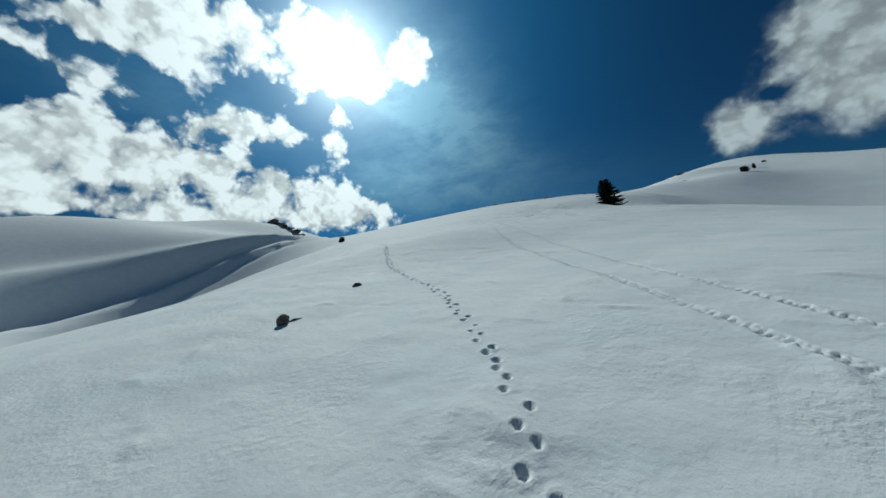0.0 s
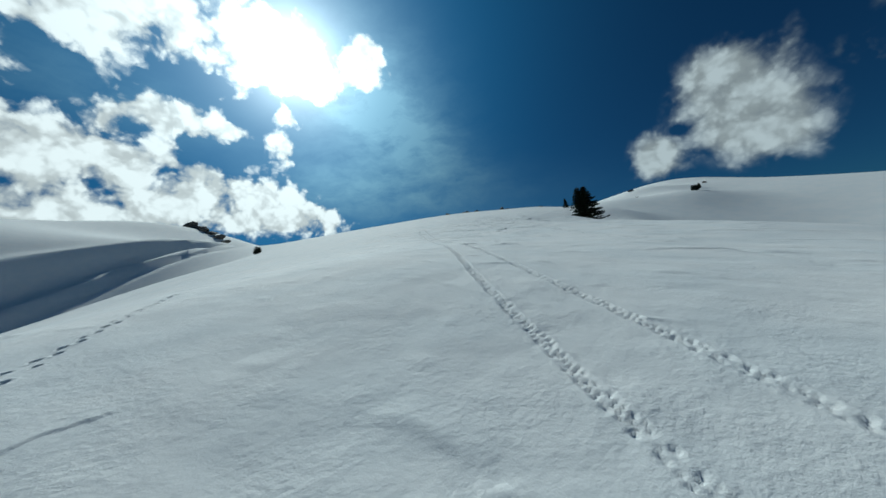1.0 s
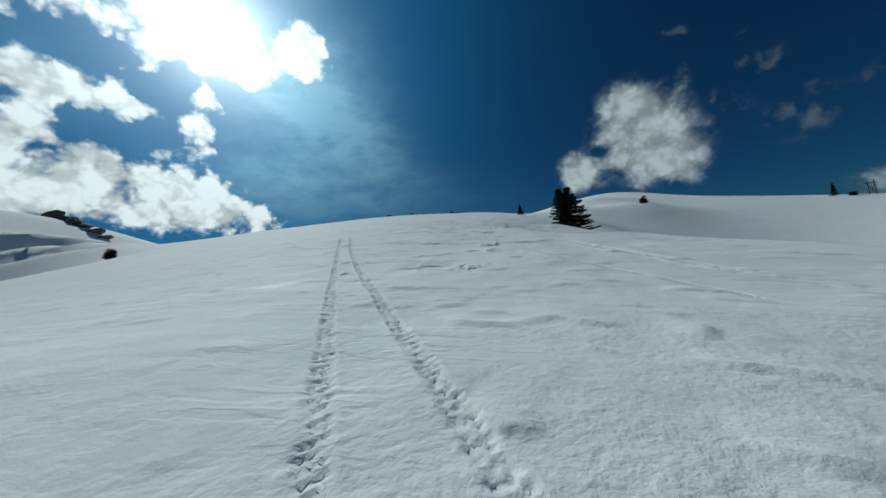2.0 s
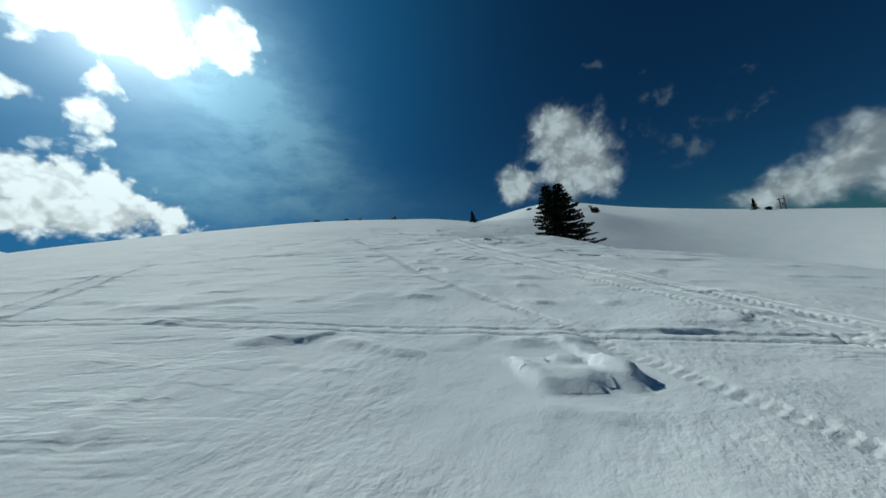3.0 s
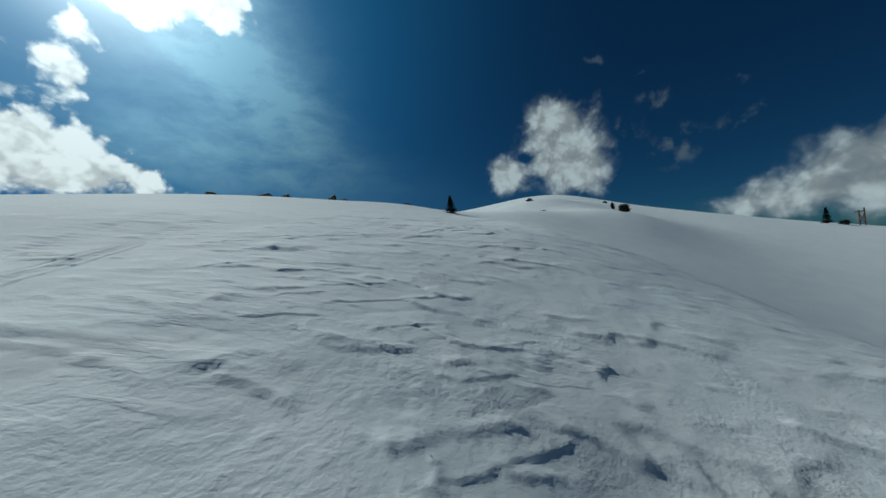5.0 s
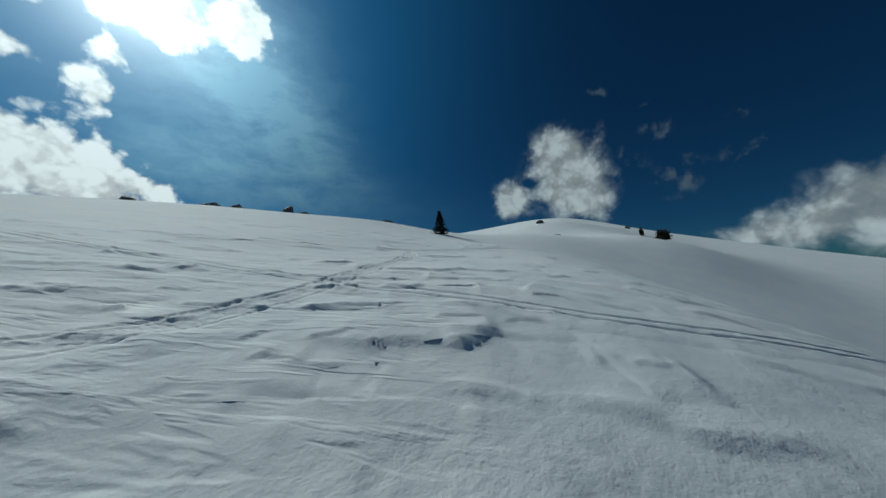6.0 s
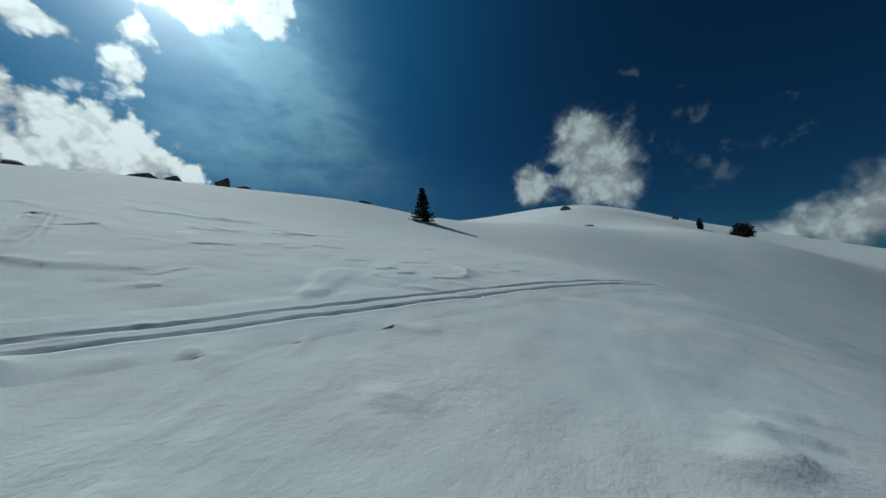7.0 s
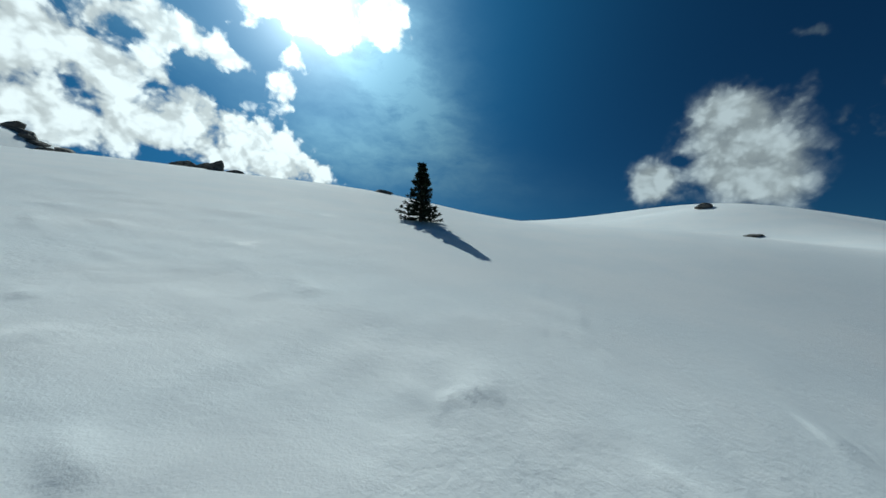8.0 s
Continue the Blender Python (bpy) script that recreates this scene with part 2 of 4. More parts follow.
SNOW, BARK, ROCK = snow_material(), bark_material(), rock_material()
FIR = needle_material("fir_needles", (0.012, 0.022, 0.014), (0.04, 0.06, 0.032))
JUNIPER = needle_material("juniper_needles", (0.009, 0.012, 0.008), (0.034, 0.038, 0.022))
STEEL = steel_material("painted_steel", (0.16, 0.07, 0.05))


# ---- the shape of the mountainside ----
# Broad hills and near swells of the snow: x, y, radius, height.
HILLS = [(-230, 300, 80, -23.96), (-330, 420, 120, 31.72), (-80, 420, 70, -51.31), (-150, 240, 60, 22.07), (40, 165, 30, 8.06), (60, 200, 60, -15.28), (210, 80, 40, 0.91), (250, 200, 90, -34.72), (-60, 60, 35, -9.81), (-40, 200, 50, 10.18), (-140, 150, 60, -50.55), (90, 60, 30, -14.79), (-300, 220, 90, 48.94), (0, 0, 30, 3.16), (-100, 100, 70, 20.94), (216, 188, 37, -11.03), (202, 186, 34, 24.88), (197, 180, 128, 51.43), (152, 70, 36, -5.39), (-259, 422, 100, 30.83), (-115, 66, 36, -7.0)]
SWELLS = [(71, 99.5, 5.5, 0.8), (50, 88, 4, 0.3), (60, 84, 8, 1.2), (54, 98, 4, -0.45), (120, 145, 25, -1.56), (75, 125, 15, -0.72), (62, 96, 10, 1.61), (68, 139, 15, 0.88), (41, 72, 7, -1.46), (49, 68, 25, 1.84), (-44, 86, 15, 1.24), (26, 89, 7, -0.92), (0, 29, 10, 1.2), (29, 26, 16, -0.64), (30, 28, 10, -0.2), (2, 20, 7, -1.09), (32, 37, 7, 0.73), (68, 139, 7, 0.55), (-27, 20, 7, -0.41), (-36, 107, 22, -0.91)]
# The steep bank below the brow, the shelf behind it and the near flank of the eastern hill.
BROW = [(84, 139, 9, -0.22), (84, 150, 9, 0.53), (95, 106, 9, -0.84), (95, 117, 9, 0.93), (95, 128, 9, 1.54), (95, 139, 9, -1.26), (95, 150, 9, 0.33), (95, 161, 9, 0.16), (106, 95, 9, -0.31), (106, 106, 9, 1.49), (106, 117, 9, 0.40), (106, 128, 9, -1.52), (106, 161, 9, -0.12)]
FLANK = [(117, 106, 9, 0.67), (117, 117, 9, 0.70), (117, 128, 9, 0.46), (117, 139, 9, 2.26), (117, 150, 9, 0.91), (128, 95, 9, -0.20), (128, 106, 9, -0.64), (128, 117, 9, -0.48), (128, 128, 9, 0.45), (128, 139, 9, 1.50), (128, 150, 9, 0.72), (139, 128, 9, 0.37), (139, 139, 9, 0.43), (139, 150, 9, 0.14), (150, 128, 9, 0.25), (150, 139, 9, 0.30), (161, 150, 9, -0.18), (202, 186, 34, 0.17), (216, 188, 37, 0.26), (153, 160, 22, 0.55), (175, 175, 25, -0.39), (180, 150, 25, -0.14)]

# Steep folds in the flank of the western hill, turned from the sun: their line x(y), width, steepness.
FOLDS = [(np.polyfit((137, 175, 223), (-200, -190, -159), 2), 12.0, 1.0), (np.polyfit((115, 152, 205), (-170, -169, -145), 2), 6.0, 0.9)]
# The lip of drifted snow before the big fir and the hollow round it.
LIP = [(35.6, 68.2, 2.6, 0.88), (36.8, 64.8, 2.6, 0.3), (40.2, 70.2, 1.5, -0.6), (39.0, 74.0, 1.6, -0.4), (10.8, 46.5, 0.7, -0.13)]


def fade(v, low, high):
    t = np.clip((v - low) / (high - low), 0, 1)
    return t * t * (3 - 2 * t)


def lay(x, y):
    """The height of the bare mountainside."""
    z = -11.612 + -0.04827 * x + 0.16171 * y
    for cx, cy, r, h in HILLS + SWELLS + BROW + FLANK:
        z = z + h * np.exp(-((x - cx) ** 2 + (y - cy) ** 2) / (2 * r * r))
    for line, width, steep in FOLDS:
        q = (np.polyval(line, y) - x) * 0.88
        z = z + steep * (1.5 - 0.5 * fade(y, 140, 190)) * q * np.exp(-(q / width) ** 2) * fade(y, 62, 105) * (1 - fade(y, 235, 300))
    for cx, cy, r, h in LIP:
        z = z + h * np.exp(-((x - cx) ** 2 + (y - cy) ** 2) / (2 * r * r))
    far = np.maximum(np.hypot(x - 20, y - 80) - 370, 0)
    z = z - np.where(far < 250, 0.0011 * far * far, 0.0011 * 250 * (2 * far - 250))
    return 6 * np.logaddexp(z / 6, -15.0)


def perlin(x, y, seed=0):
    """Gradient noise on arrays, about -0.7 to 0.7."""
    turns = np.random.RandomState(seed + 11).rand(256, 256) * 2 * np.pi
    ix, iy = np.floor(x).astype(int), np.floor(y).astype(int)
    fx, fy = x - ix, y - iy

    def corner(a, b):
        turn = turns[(ix + a) & 255, (iy + b) & 255]
        return np.cos(turn) * (fx - a) + np.sin(turn) * (fy - b)

    ux, uy = fx ** 3 * (fx * (fx * 6 - 15) + 10), fy ** 3 * (fy * (fy * 6 - 15) + 10)
    low = corner(0, 0) + ux * (corner(1, 0) - corner(0, 0))
    high = corner(0, 1) + ux * (corner(1, 1) - corner(0, 1))
    return low + uy * (high - low)


AHEAD = np.array((0.549, 0.836))          # up the slope
ACROSS = np.array((0.836, -0.549))        # along the slope, downhill to the east
BOW = np.polyfit((0, 16, 32, 48, 64, 80, 96, 110, 125), (0, -7.3, -13.6, -16, -14.4, -11, -7.9, -4.1, 0), 5)


def bow(u):
    return np.polyval(BOW, np.clip(u, -3, 128))


def relief(x, y, near):
    """Wind relief on the snow; near is 1 where the sheet is fine enough to carry it."""
    u, w = x * AHEAD[0] + y * AHEAD[1], x * ACROSS[0] + y * ACROSS[1]
    z = (0.10 * perlin(x / 7, y / 7, 1) + 0.05 * perlin(x / 2.6, y / 2.6, 2)) * (1 - 0.6 * fade(u, 100, 112))
    z = z + near * (0.03 * perlin(u / 1.1, w / 1.4, 3) + 0.014 * perlin(u / 0.4, w / 0.45, 4))
    crumbs = fade(perlin(u / 0.23, w / 0.27, 12), 0.26, 0.5) * fade(perlin(u / 3.1, w / 4.3, 13) + 0.5 * ROUGHEN(u, w), -0.05, 0.35)
    z = z + near * 0.024 * crumbs
    # Ledges of wind crust: they rise at once on the downhill side and run out gently uphill.
    for seed, length, step, wide in ((5, 3.7, 0.055, 7.0), (6, 2.1, 0.05, 4.5), (7, 6.1, 0.06, 11.0), (8, 1.3, 0.04, 3.0), (9, 2.7, 0.06, 2.6)):
        phase = u / length + 0.8 * perlin(w / wide, u / (wide * 1.3), seed) + 0.14 * perlin(w / 1.1, u / 1.1, seed + 20)
        saw = phase - np.floor(phase)
        rise = np.where(saw < 0.03, saw / 0.03, np.exp(-(saw - 0.03) * 6.5))
        where = fade(perlin(w / (wide * 0.45), u / (length * 0.7), seed + 40) + 0.42 * ROUGHEN(u, w), 0.24, 0.42)
        z = z + step * rise * where * np.clip(near * 1.3, 0.2, 1)
    return z


def ROUGHEN(u, w):
    """Where the wind has broken the crust most."""
    most = np.exp(-((u - 74) / 17) ** 2 - ((w + 14) / 14) ** 2) + 1.1 * np.exp(-((u - 100) / 8) ** 2 - ((w + 14) / 7) ** 2)
    calm = np.exp(-((u - 12) / 20) ** 2) + np.exp(-((u - 122) / 13) ** 2 - ((w - 2) / 12) ** 2)
    return 0.55 * most - 0.45 * calm + 0.12


# Trails on the snow, as they run.
WALKER = [(0.5, 1.5), (0.6, 3.4), (0.7, 4.7), (0.5, 6.1), (0.1, 8.7), (-0.4, 11.2), (-1.2, 13.0), (-2.1, 15.0), (-3.2, 18.2), (-4.4, 24), (-5.0, 28), (-7.5, 36.5)]
STEPS = [(26.1, 60.6), (26.5, 62.3), (26.8, 63.3)]
HOPS = [(46.81, 86.64), (46.92, 86.92), (46.95, 87.14), (47.22, 87.78), (47.64, 88.63), (48.01, 89.11)]
CHAIN_WEST = [(5.0, 1), (5.0, 4), (5.0, 7.3), (5.1, 10), (5.2, 16.8), (5.1, 20), (5.1, 24.5), (5.3, 28), (5.9, 33), (6.3, 44), (6.5, 48), (6.7, 51), (6.9, 56), (7.9, 69), (9, 85)]
CHAIN_EAST = [(6.5, 2), (6.5, 7), (6.7, 11), (7.1, 16), (7.2, 20), (7.1, 23), (6.9, 26.5), (7.0, 30), (7.3, 40), (7.4, 46), (7.6, 51), (7.8, 56.3), (9.1, 72.8), (10, 85)]
TREAD_FIRST = [(14.9, 38), (15.4, 43.3), (16.5, 48.5), (16.75, 51), (16.95, 53), (17.0, 55.5), (17.05, 57.6), (17.19, 58.5), (17.36, 59.45), (17.6, 61.1), (18.3, 66.2), (19.3, 73), (20.5, 82), (22.5, 94)]
TREAD_SECOND = [(15.0, 24), (16.9, 30), (18.4, 40), (19.4, 48), (20.2, 53), (20.4, 56), (20.9, 58), (21.2, 59.8), (22.2, 64.1), (23.1, 67.2), (24.0, 70.9), (26.5, 82), (29.8, 97)]
TREAD_THIRD = [(24.2, 61.5), (24.5, 63.1), (24.8, 64.4), (25.2, 67.7), (25.4, 69)]
TREAD_CURVE = [(21.5, 67), (21.3, 68.6), (21.1, 70.7), (21.4, 72.6), (22.6, 75.9), (27.3, 84.3)]
SLED_MAIN = [(17.4, 34), (18.9, 43), (20.3, 48), (21.4, 53), (21.9, 56.8), (22.5, 60.4), (23.4, 62.9), (23.9, 64.2), (24.6, 67.2), (25.6, 71.4), (26.5, 75), (27.2, 79.8), (29.1, 94.5), (31.5, 102)]
SLED_PIECE = [(28.6, 72.3), (28.75, 73.1), (29.1, 75.7), (29.8, 81), (30.8, 88.5), (33.4, 99)]
SLED_SHORT = [(27.65, 67.6), (28.0, 68.6), (28.4, 69.8)]
SLED_LOW = [(27.15, 65.2), (27.42, 66.1), (27.65, 66.9)]
SLED_TURN = [(38, 89), (44.15, 89.32), (44.67, 89.36), (45.32, 89.48), (46.2, 90.03), (47.18, 90.51), (49.85, 93), (50.8, 94.3), (52.55, 96.92), (53.3, 99), (53.25, 103), (51.5, 107.85)]
SKIS_FIRST = [(2, 64), (8.2, 58.9), (12.2, 55.4), (14.6, 53.5), (16.9, 51.65), (18.4, 50.5), (20.05, 49.4), (27, 45)]
SKIS_SECOND = [(36, 103), (43.94, 94.93), (46.26, 92.37), (47.64, 90.72), (48.88, 89.54), (50.41, 88.22), (51.56, 87.36), (53.68, 86.43), (58.5, 85.02)]
SKIS_THIRD = [(44, 99.2), (49.1, 98.9), (52.4, 98.9), (55, 99.02), (56.7, 98.96), (58.3, 98.93), (60.4, 99.03), (61.75, 99.23), (63.3, 99.45), (66.7, 99.88), (71, 100.75), (78, 102.6), (86, 104.5), (95, 105.2), (104, 105.4)]
# Kind, line, and half the width of the strip of finer snow under it (0: none).
TRAILS = [("prints", WALKER, 0.72), ("prints", STEPS, 0), ("hops", HOPS, 0), ("chain", CHAIN_WEST, 0.68), ("chain", CHAIN_EAST, 0.68), ("bars", TREAD_FIRST, 0.76), ("tread", TREAD_SECOND, 0.76),
          ("tread", TREAD_THIRD, 0.76), ("tread", TREAD_CURVE, 0), ("sled", SLED_MAIN, 1.1), ("sled", SLED_PIECE, 1.1), ("sled", SLED_SHORT, 1.1), ("sled", SLED_LOW, 1.1), ("faint", SLED_TURN, 0.86), ("lines", SKIS_FIRST, 0.75), ("skis", SKIS_SECOND, 0.75), ("skis", SKIS_THIRD, 0.75)]


def flow(points, step):
    """Points at even steps along a smooth line, with the direction there."""
    p = np.array(points, float)
    for _ in range(3):
        q = np.empty((2 * len(p), 2))
        q[0::2], q[1::2] = p, p
        q = np.concatenate([p[:1], (0.75 * p[:-1] + 0.25 * p[1:]).repeat(2, 0), p[-1:]])
        q[2:-1:2] = 0.25 * p[:-1] + 0.75 * p[1:]
        p = q
    far = np.concatenate([[0], np.cumsum(np.hypot(*np.diff(p, axis=0).T))])
    s = np.arange(0, far[-1], step)
    out = np.stack([np.interp(s, far, p[:, 0]), np.interp(s, far, p[:, 1])], -1)
    way = np.gradient(out, axis=0)
    return out, way / np.hypot(way[:, 0], way[:, 1])[:, None]


def tread(d, s, half, deep):
    """A pressed band with staggered rows of cleats and a small rim."""
    inside = 1 - fade(np.abs(d), half * 0.85, half * 1.1)
    column = np.floor((d / half + 1) * 1.5)
    lug = fade(np.sin(2 * np.pi * (s / 0.125 + 0.5 * column)), -0.35, 0.35)
    seam = fade(np.abs((d / half + 1) * 1.5 - column - 0.5), 0.36, 0.5)
    rim = np.exp(-((np.abs(d) - half * 1.3) / 0.06) ** 2)
    return -deep * inside * (0.25 + 1.0 * lug * (1 - 0.6 * seam)) + 0.3 * deep * rim


def pits(d, s):
    """A narrow trail of small uneven pits in three loose columns, with crumbs thrown up beside it."""
    column = np.clip(np.round(d / 0.085), -1, 1)
    row = np.floor(s / 0.125 + 0.33 * column)
    pick = (row * 7 + column * 31).astype(int) & 255
    off = np.random.RandomState(77).rand(4, 256)
    a = (s / 0.125 + 0.33 * column - row - 0.5) * 0.125 + 0.05 * (off[0][pick] - 0.5)
    b = d - column * 0.085 + 0.05 * (off[1][pick] - 0.5)
    size = 0.026 + 0.03 * off[2][pick]
    hole = 1 - fade(np.hypot(a, b) / size, 0.55, 1.25)
    rim = np.exp(-((np.abs(d) - 0.17) / 0.05) ** 2)
    return -0.01 * (1 - fade(np.abs(d), 0.08, 0.17)) - 0.036 * hole * (off[3][pick] > 0.22) + 0.012 * rim * (0.4 + off[0][pick])


def groove(d, half, deep):
    return -deep * (1 - fade(np.abs(d), half * 0.5, half)) + 0.16 * deep * np.exp(-((np.abs(d) - half * 1.5) / 0.04) ** 2)


def fine_run(points, half):
    """The stretch of a trail, as first and last tenth of a metre, that lies close to the way and is laid out finely."""
    mids, ways = flow(points, 0.1)
    u, w = mids @ AHEAD, mids @ ACROSS
    v = w - bow(u)
    good = (v > -15) & (v < 9) & (u > 1.5) & (u < 125) & (half > 0)
    best, start = (0, 0), None
    least = 6 if half == LEDGE_HALF else 14
    for i, ok in enumerate(np.append(good, False)):
        if ok and start is None:
            start = i
        if not ok and start is not None:
            best = max(best, (start, i - 1), key=lambda r: r[1] - r[0])
            start = None
    return best if best[1] - best[0] >= least else (0, 0)


def press(x, y, z, pick, trench):
    """Presses trails, slabs, ledges and lumps into the heights z; pick gives the index of the points round a place.
    With trench, the stretches that have a strip of their own are only dug out."""
    rng = np.random.RandomState(4)
    for kind, points, half in TRAILS + LEDGE_RUNS:
        low, high = fine_run(points, half)
        if kind == "ledge" and (not trench or high == low):
            continue
        if kind in ("prints", "hops"):
            mids, ways = flow(points, 0.3)
            small = 0.55 if kind == "hops" else 1.0
            for i, (p, t) in enumerate(zip(mids, ways)):
                side = np.array((-t[1], t[0]))
                p = p + side * (0.065 if i % 2 else -0.065) + rng.normal(0, 0.05, 2)
                size, deep = small * rng.uniform(0.65, 1.1) * (1 + 0.008 * i ** 0.7), small * rng.uniform(0.045, 0.085)
                box = pick(p[0], p[1], 0.6)
                a, b = (x[box] - p[0]) * t[0] + (y[box] - p[1]) * t[1], (x[box] - p[0]) * side[0] + (y[box] - p[1]) * side[1]
                r = np.sqrt((a / (0.084 * size)) ** 2 + (b / (0.064 * size)) ** 2) + 0.25 * perlin(a * 9 + i, b * 9, 3)
                z[box] += -deep * (1 - fade(r, 0.65, 1.05)) + 0.015 * np.exp(-((r - 1.5) / 0.3) ** 2)
            if not trench or high <= low:
                continue
        mids, ways = flow(points, 0.1)
        for first in range(0, len(mids) - 1, 20):
            part, dirs = mids[first:first + 21], ways[first:first + 21]
            middle = part.mean(0)
            box = pick(middle[0], middle[1], 2.3)
            bx, by = x[box], y[box]
            if bx.size == 0:
                continue
            gap = (bx[..., None] - part[:, 0]) ** 2 + (by[..., None] - part[:, 1]) ** 2
            k = gap.argmin(-1)
            dx, dy = bx - part[k, 0], by - part[k, 1]
            along = dx * dirs[k, 0] + dy * dirs[k, 1]
            d = dx * -dirs[k, 1] + dy * dirs[k, 0]
            s = (first + k) * 0.1 + along
            own = (np.abs(along) < 0.09) & (np.abs(d) < 1.2) & ((k < len(part) - 1) | (along <= 0)) & ((k > 0) | (along > 0) | (first == 0))
            jag = perlin(bx * 3.1, by * 3.1, 9)
            hold = 0.65 + 0.7 * perlin(s / 2.3, s * 0 + first % 7, 10)
            dent = 0 * d
            if kind in ("prints", "hops", "ledge"):
                pass
            elif kind == "tread":
                dent = tread(d + 0.04 * jag, s, 0.16, 0.036) * np.clip(hold + 0.2, 0.3, 1.2)
            elif kind == "chain":
                dent = pits(d + 0.05 * jag, s) * np.clip(hold + 0.3, 0.35, 1.2)
            elif kind == "bars":
                bar = fade(np.sin(2 * np.pi * (s / 0.12 + 0.3 * jag)), -0.4, 0.4)
                dent = -0.04 * (1 - fade(np.abs(d + 0.03 * jag), 0.12, 0.16)) * (0.3 + 0.7 * bar) * np.clip(hold + 0.15, 0.3, 1.1)
            elif kind == "faint":
                dent = (0.5 * tread(d + 0.04 * jag, s, 0.16, 0.045) - 0.02 * (1 - fade(np.abs(d), 0.2, 0.32))) * np.clip(hold, 0.2, 1.2) + groove(np.abs(d + 0.05 * jag) - 0.25, 0.045, 0.03) * np.clip(hold, 0.1, 1.2)
            elif kind == "sled":
                dent = tread(d + 0.02 * jag, s, 0.22, 0.038) * np.clip(hold + 0.2, 0.3, 1.2) + groove(np.abs(d + 0.02 * jag) - 0.47, 0.055, 0.045) * np.clip(hold + 0.2, 0.2, 1.2)
            elif kind == "lines":
                dent = groove(np.abs(d + 0.015 * jag) - 0.12, 0.045, 0.038) * np.clip(hold + 0.3, 0.5, 1.1)
            else:
                dent = groove(np.abs(d + 0.02 * jag) - 0.15, 0.05, 0.036) * np.clip(hold + 0.3, 0.6, 1.1)
            if trench and high > low:
                inside = (s > low * 0.1 + 0.3) & (s < high * 0.1 - 0.3)
                dent = np.where(inside, (-0.16 if kind == "ledge" else -0.1) * (1 - fade(np.abs(d), half - 0.52, half - 0.43)), dent)
            z[box] += np.where(own, dent, 0)

    # Broken crust: raised slabs and scooped hollows.
    for px, py, long, wide, turn, high in SLABS:
        box = pick(px, py, long * 1.6)
        c, s = math.cos(turn), math.sin(turn)
        a, b = (x[box] - px) * c + (y[box] - py) * s, (y[box] - py) * c - (x[box] - px) * s
        edge = np.maximum(np.abs(a) / long, np.abs(b) / wide) + 0.28 * perlin(x[box] * 2.1, y[box] * 2.1, 15) + 0.12 * perlin(x[box] * 6, y[box] * 6, 16)
        z[box] += high * (1 - fade(edge, 0.75, 0.92)) * (1 + 0.5 * perlin(x[box] * 3, y[box] * 3, 17))

    for x0, y0, x1, y1, high in LEDGES:
        long = math.hypot(x1 - x0, y1 - y0) / 2
        e = np.array(((x1 - x0) / (2 * long), (y1 - y0) / (2 * long)))
        up = np.array((-e[1], e[0]))
        up = up if up @ AHEAD > 0 else -up
        px, py = (x0 + x1) / 2, (y0 + y1) / 2
        box = pick(px, py, long + 0.8)
        a, b = (x[box] - px) * e[0] + (y[box] - py) * e[1], (x[box] - px) * up[0] + (y[box] - py) * up[1]
        b = b + 0.14 * perlin(a * 1.7 + px, b * 0.6, 21) + 0.05 * perlin(a * 5 + py, b * 2, 22)
        z[box] += 0.45 * high * (1 - fade(np.abs(a) + 0.12 * perlin(a * 2, b * 4, 23), long * 0.75, long + 0.1)) * fade(b, 0, 0.045) * np.exp(-np.maximum(b, 0) / 0.35)

    for x0, y0, x1, y1, high in DRIFTS:
        long = math.hypot(x1 - x0, y1 - y0) / 2
        e = np.array(((x1 - x0) / (2 * long), (y1 - y0) / (2 * long)))
        px, py = (x0 + x1) / 2, (y0 + y1) / 2
        box = pick(px, py, long + 0.7)
        a, b = (x[box] - px) * e[0] + (y[box] - py) * e[1], (y[box] - py) * e[0] - (x[box] - px) * e[1]
        b = b + 0.05 * perlin(a * 2 + px, a * 0 + py, 26)
        z[box] += high * np.exp(-np.maximum(np.abs(a) - long, 0) / 0.12) * np.where(b > 0, np.exp(-b / 0.09), np.exp(b / 0.28))

    for px, py, long, wide, turn, high in LUMPS:
        box = pick(px, py, long * 1.3)
        c, s = math.cos(turn), math.sin(turn)
        a, b = (x[box] - px) * c + (y[box] - py) * s, (y[box] - py) * c - (x[box] - px) * s
        reach = 1 - fade(np.hypot(a / long, b / wide) + 0.4 * perlin(a * 2, b * 2, 18), 0.6, 1.0)
        fold = 0.35 - np.abs(perlin(a * 2.3 + 7, b * 3.3, 19)) * 1.4 + 0.4 * perlin(a * 5, b * 6, 20)
        z[box] += high * reach * fold


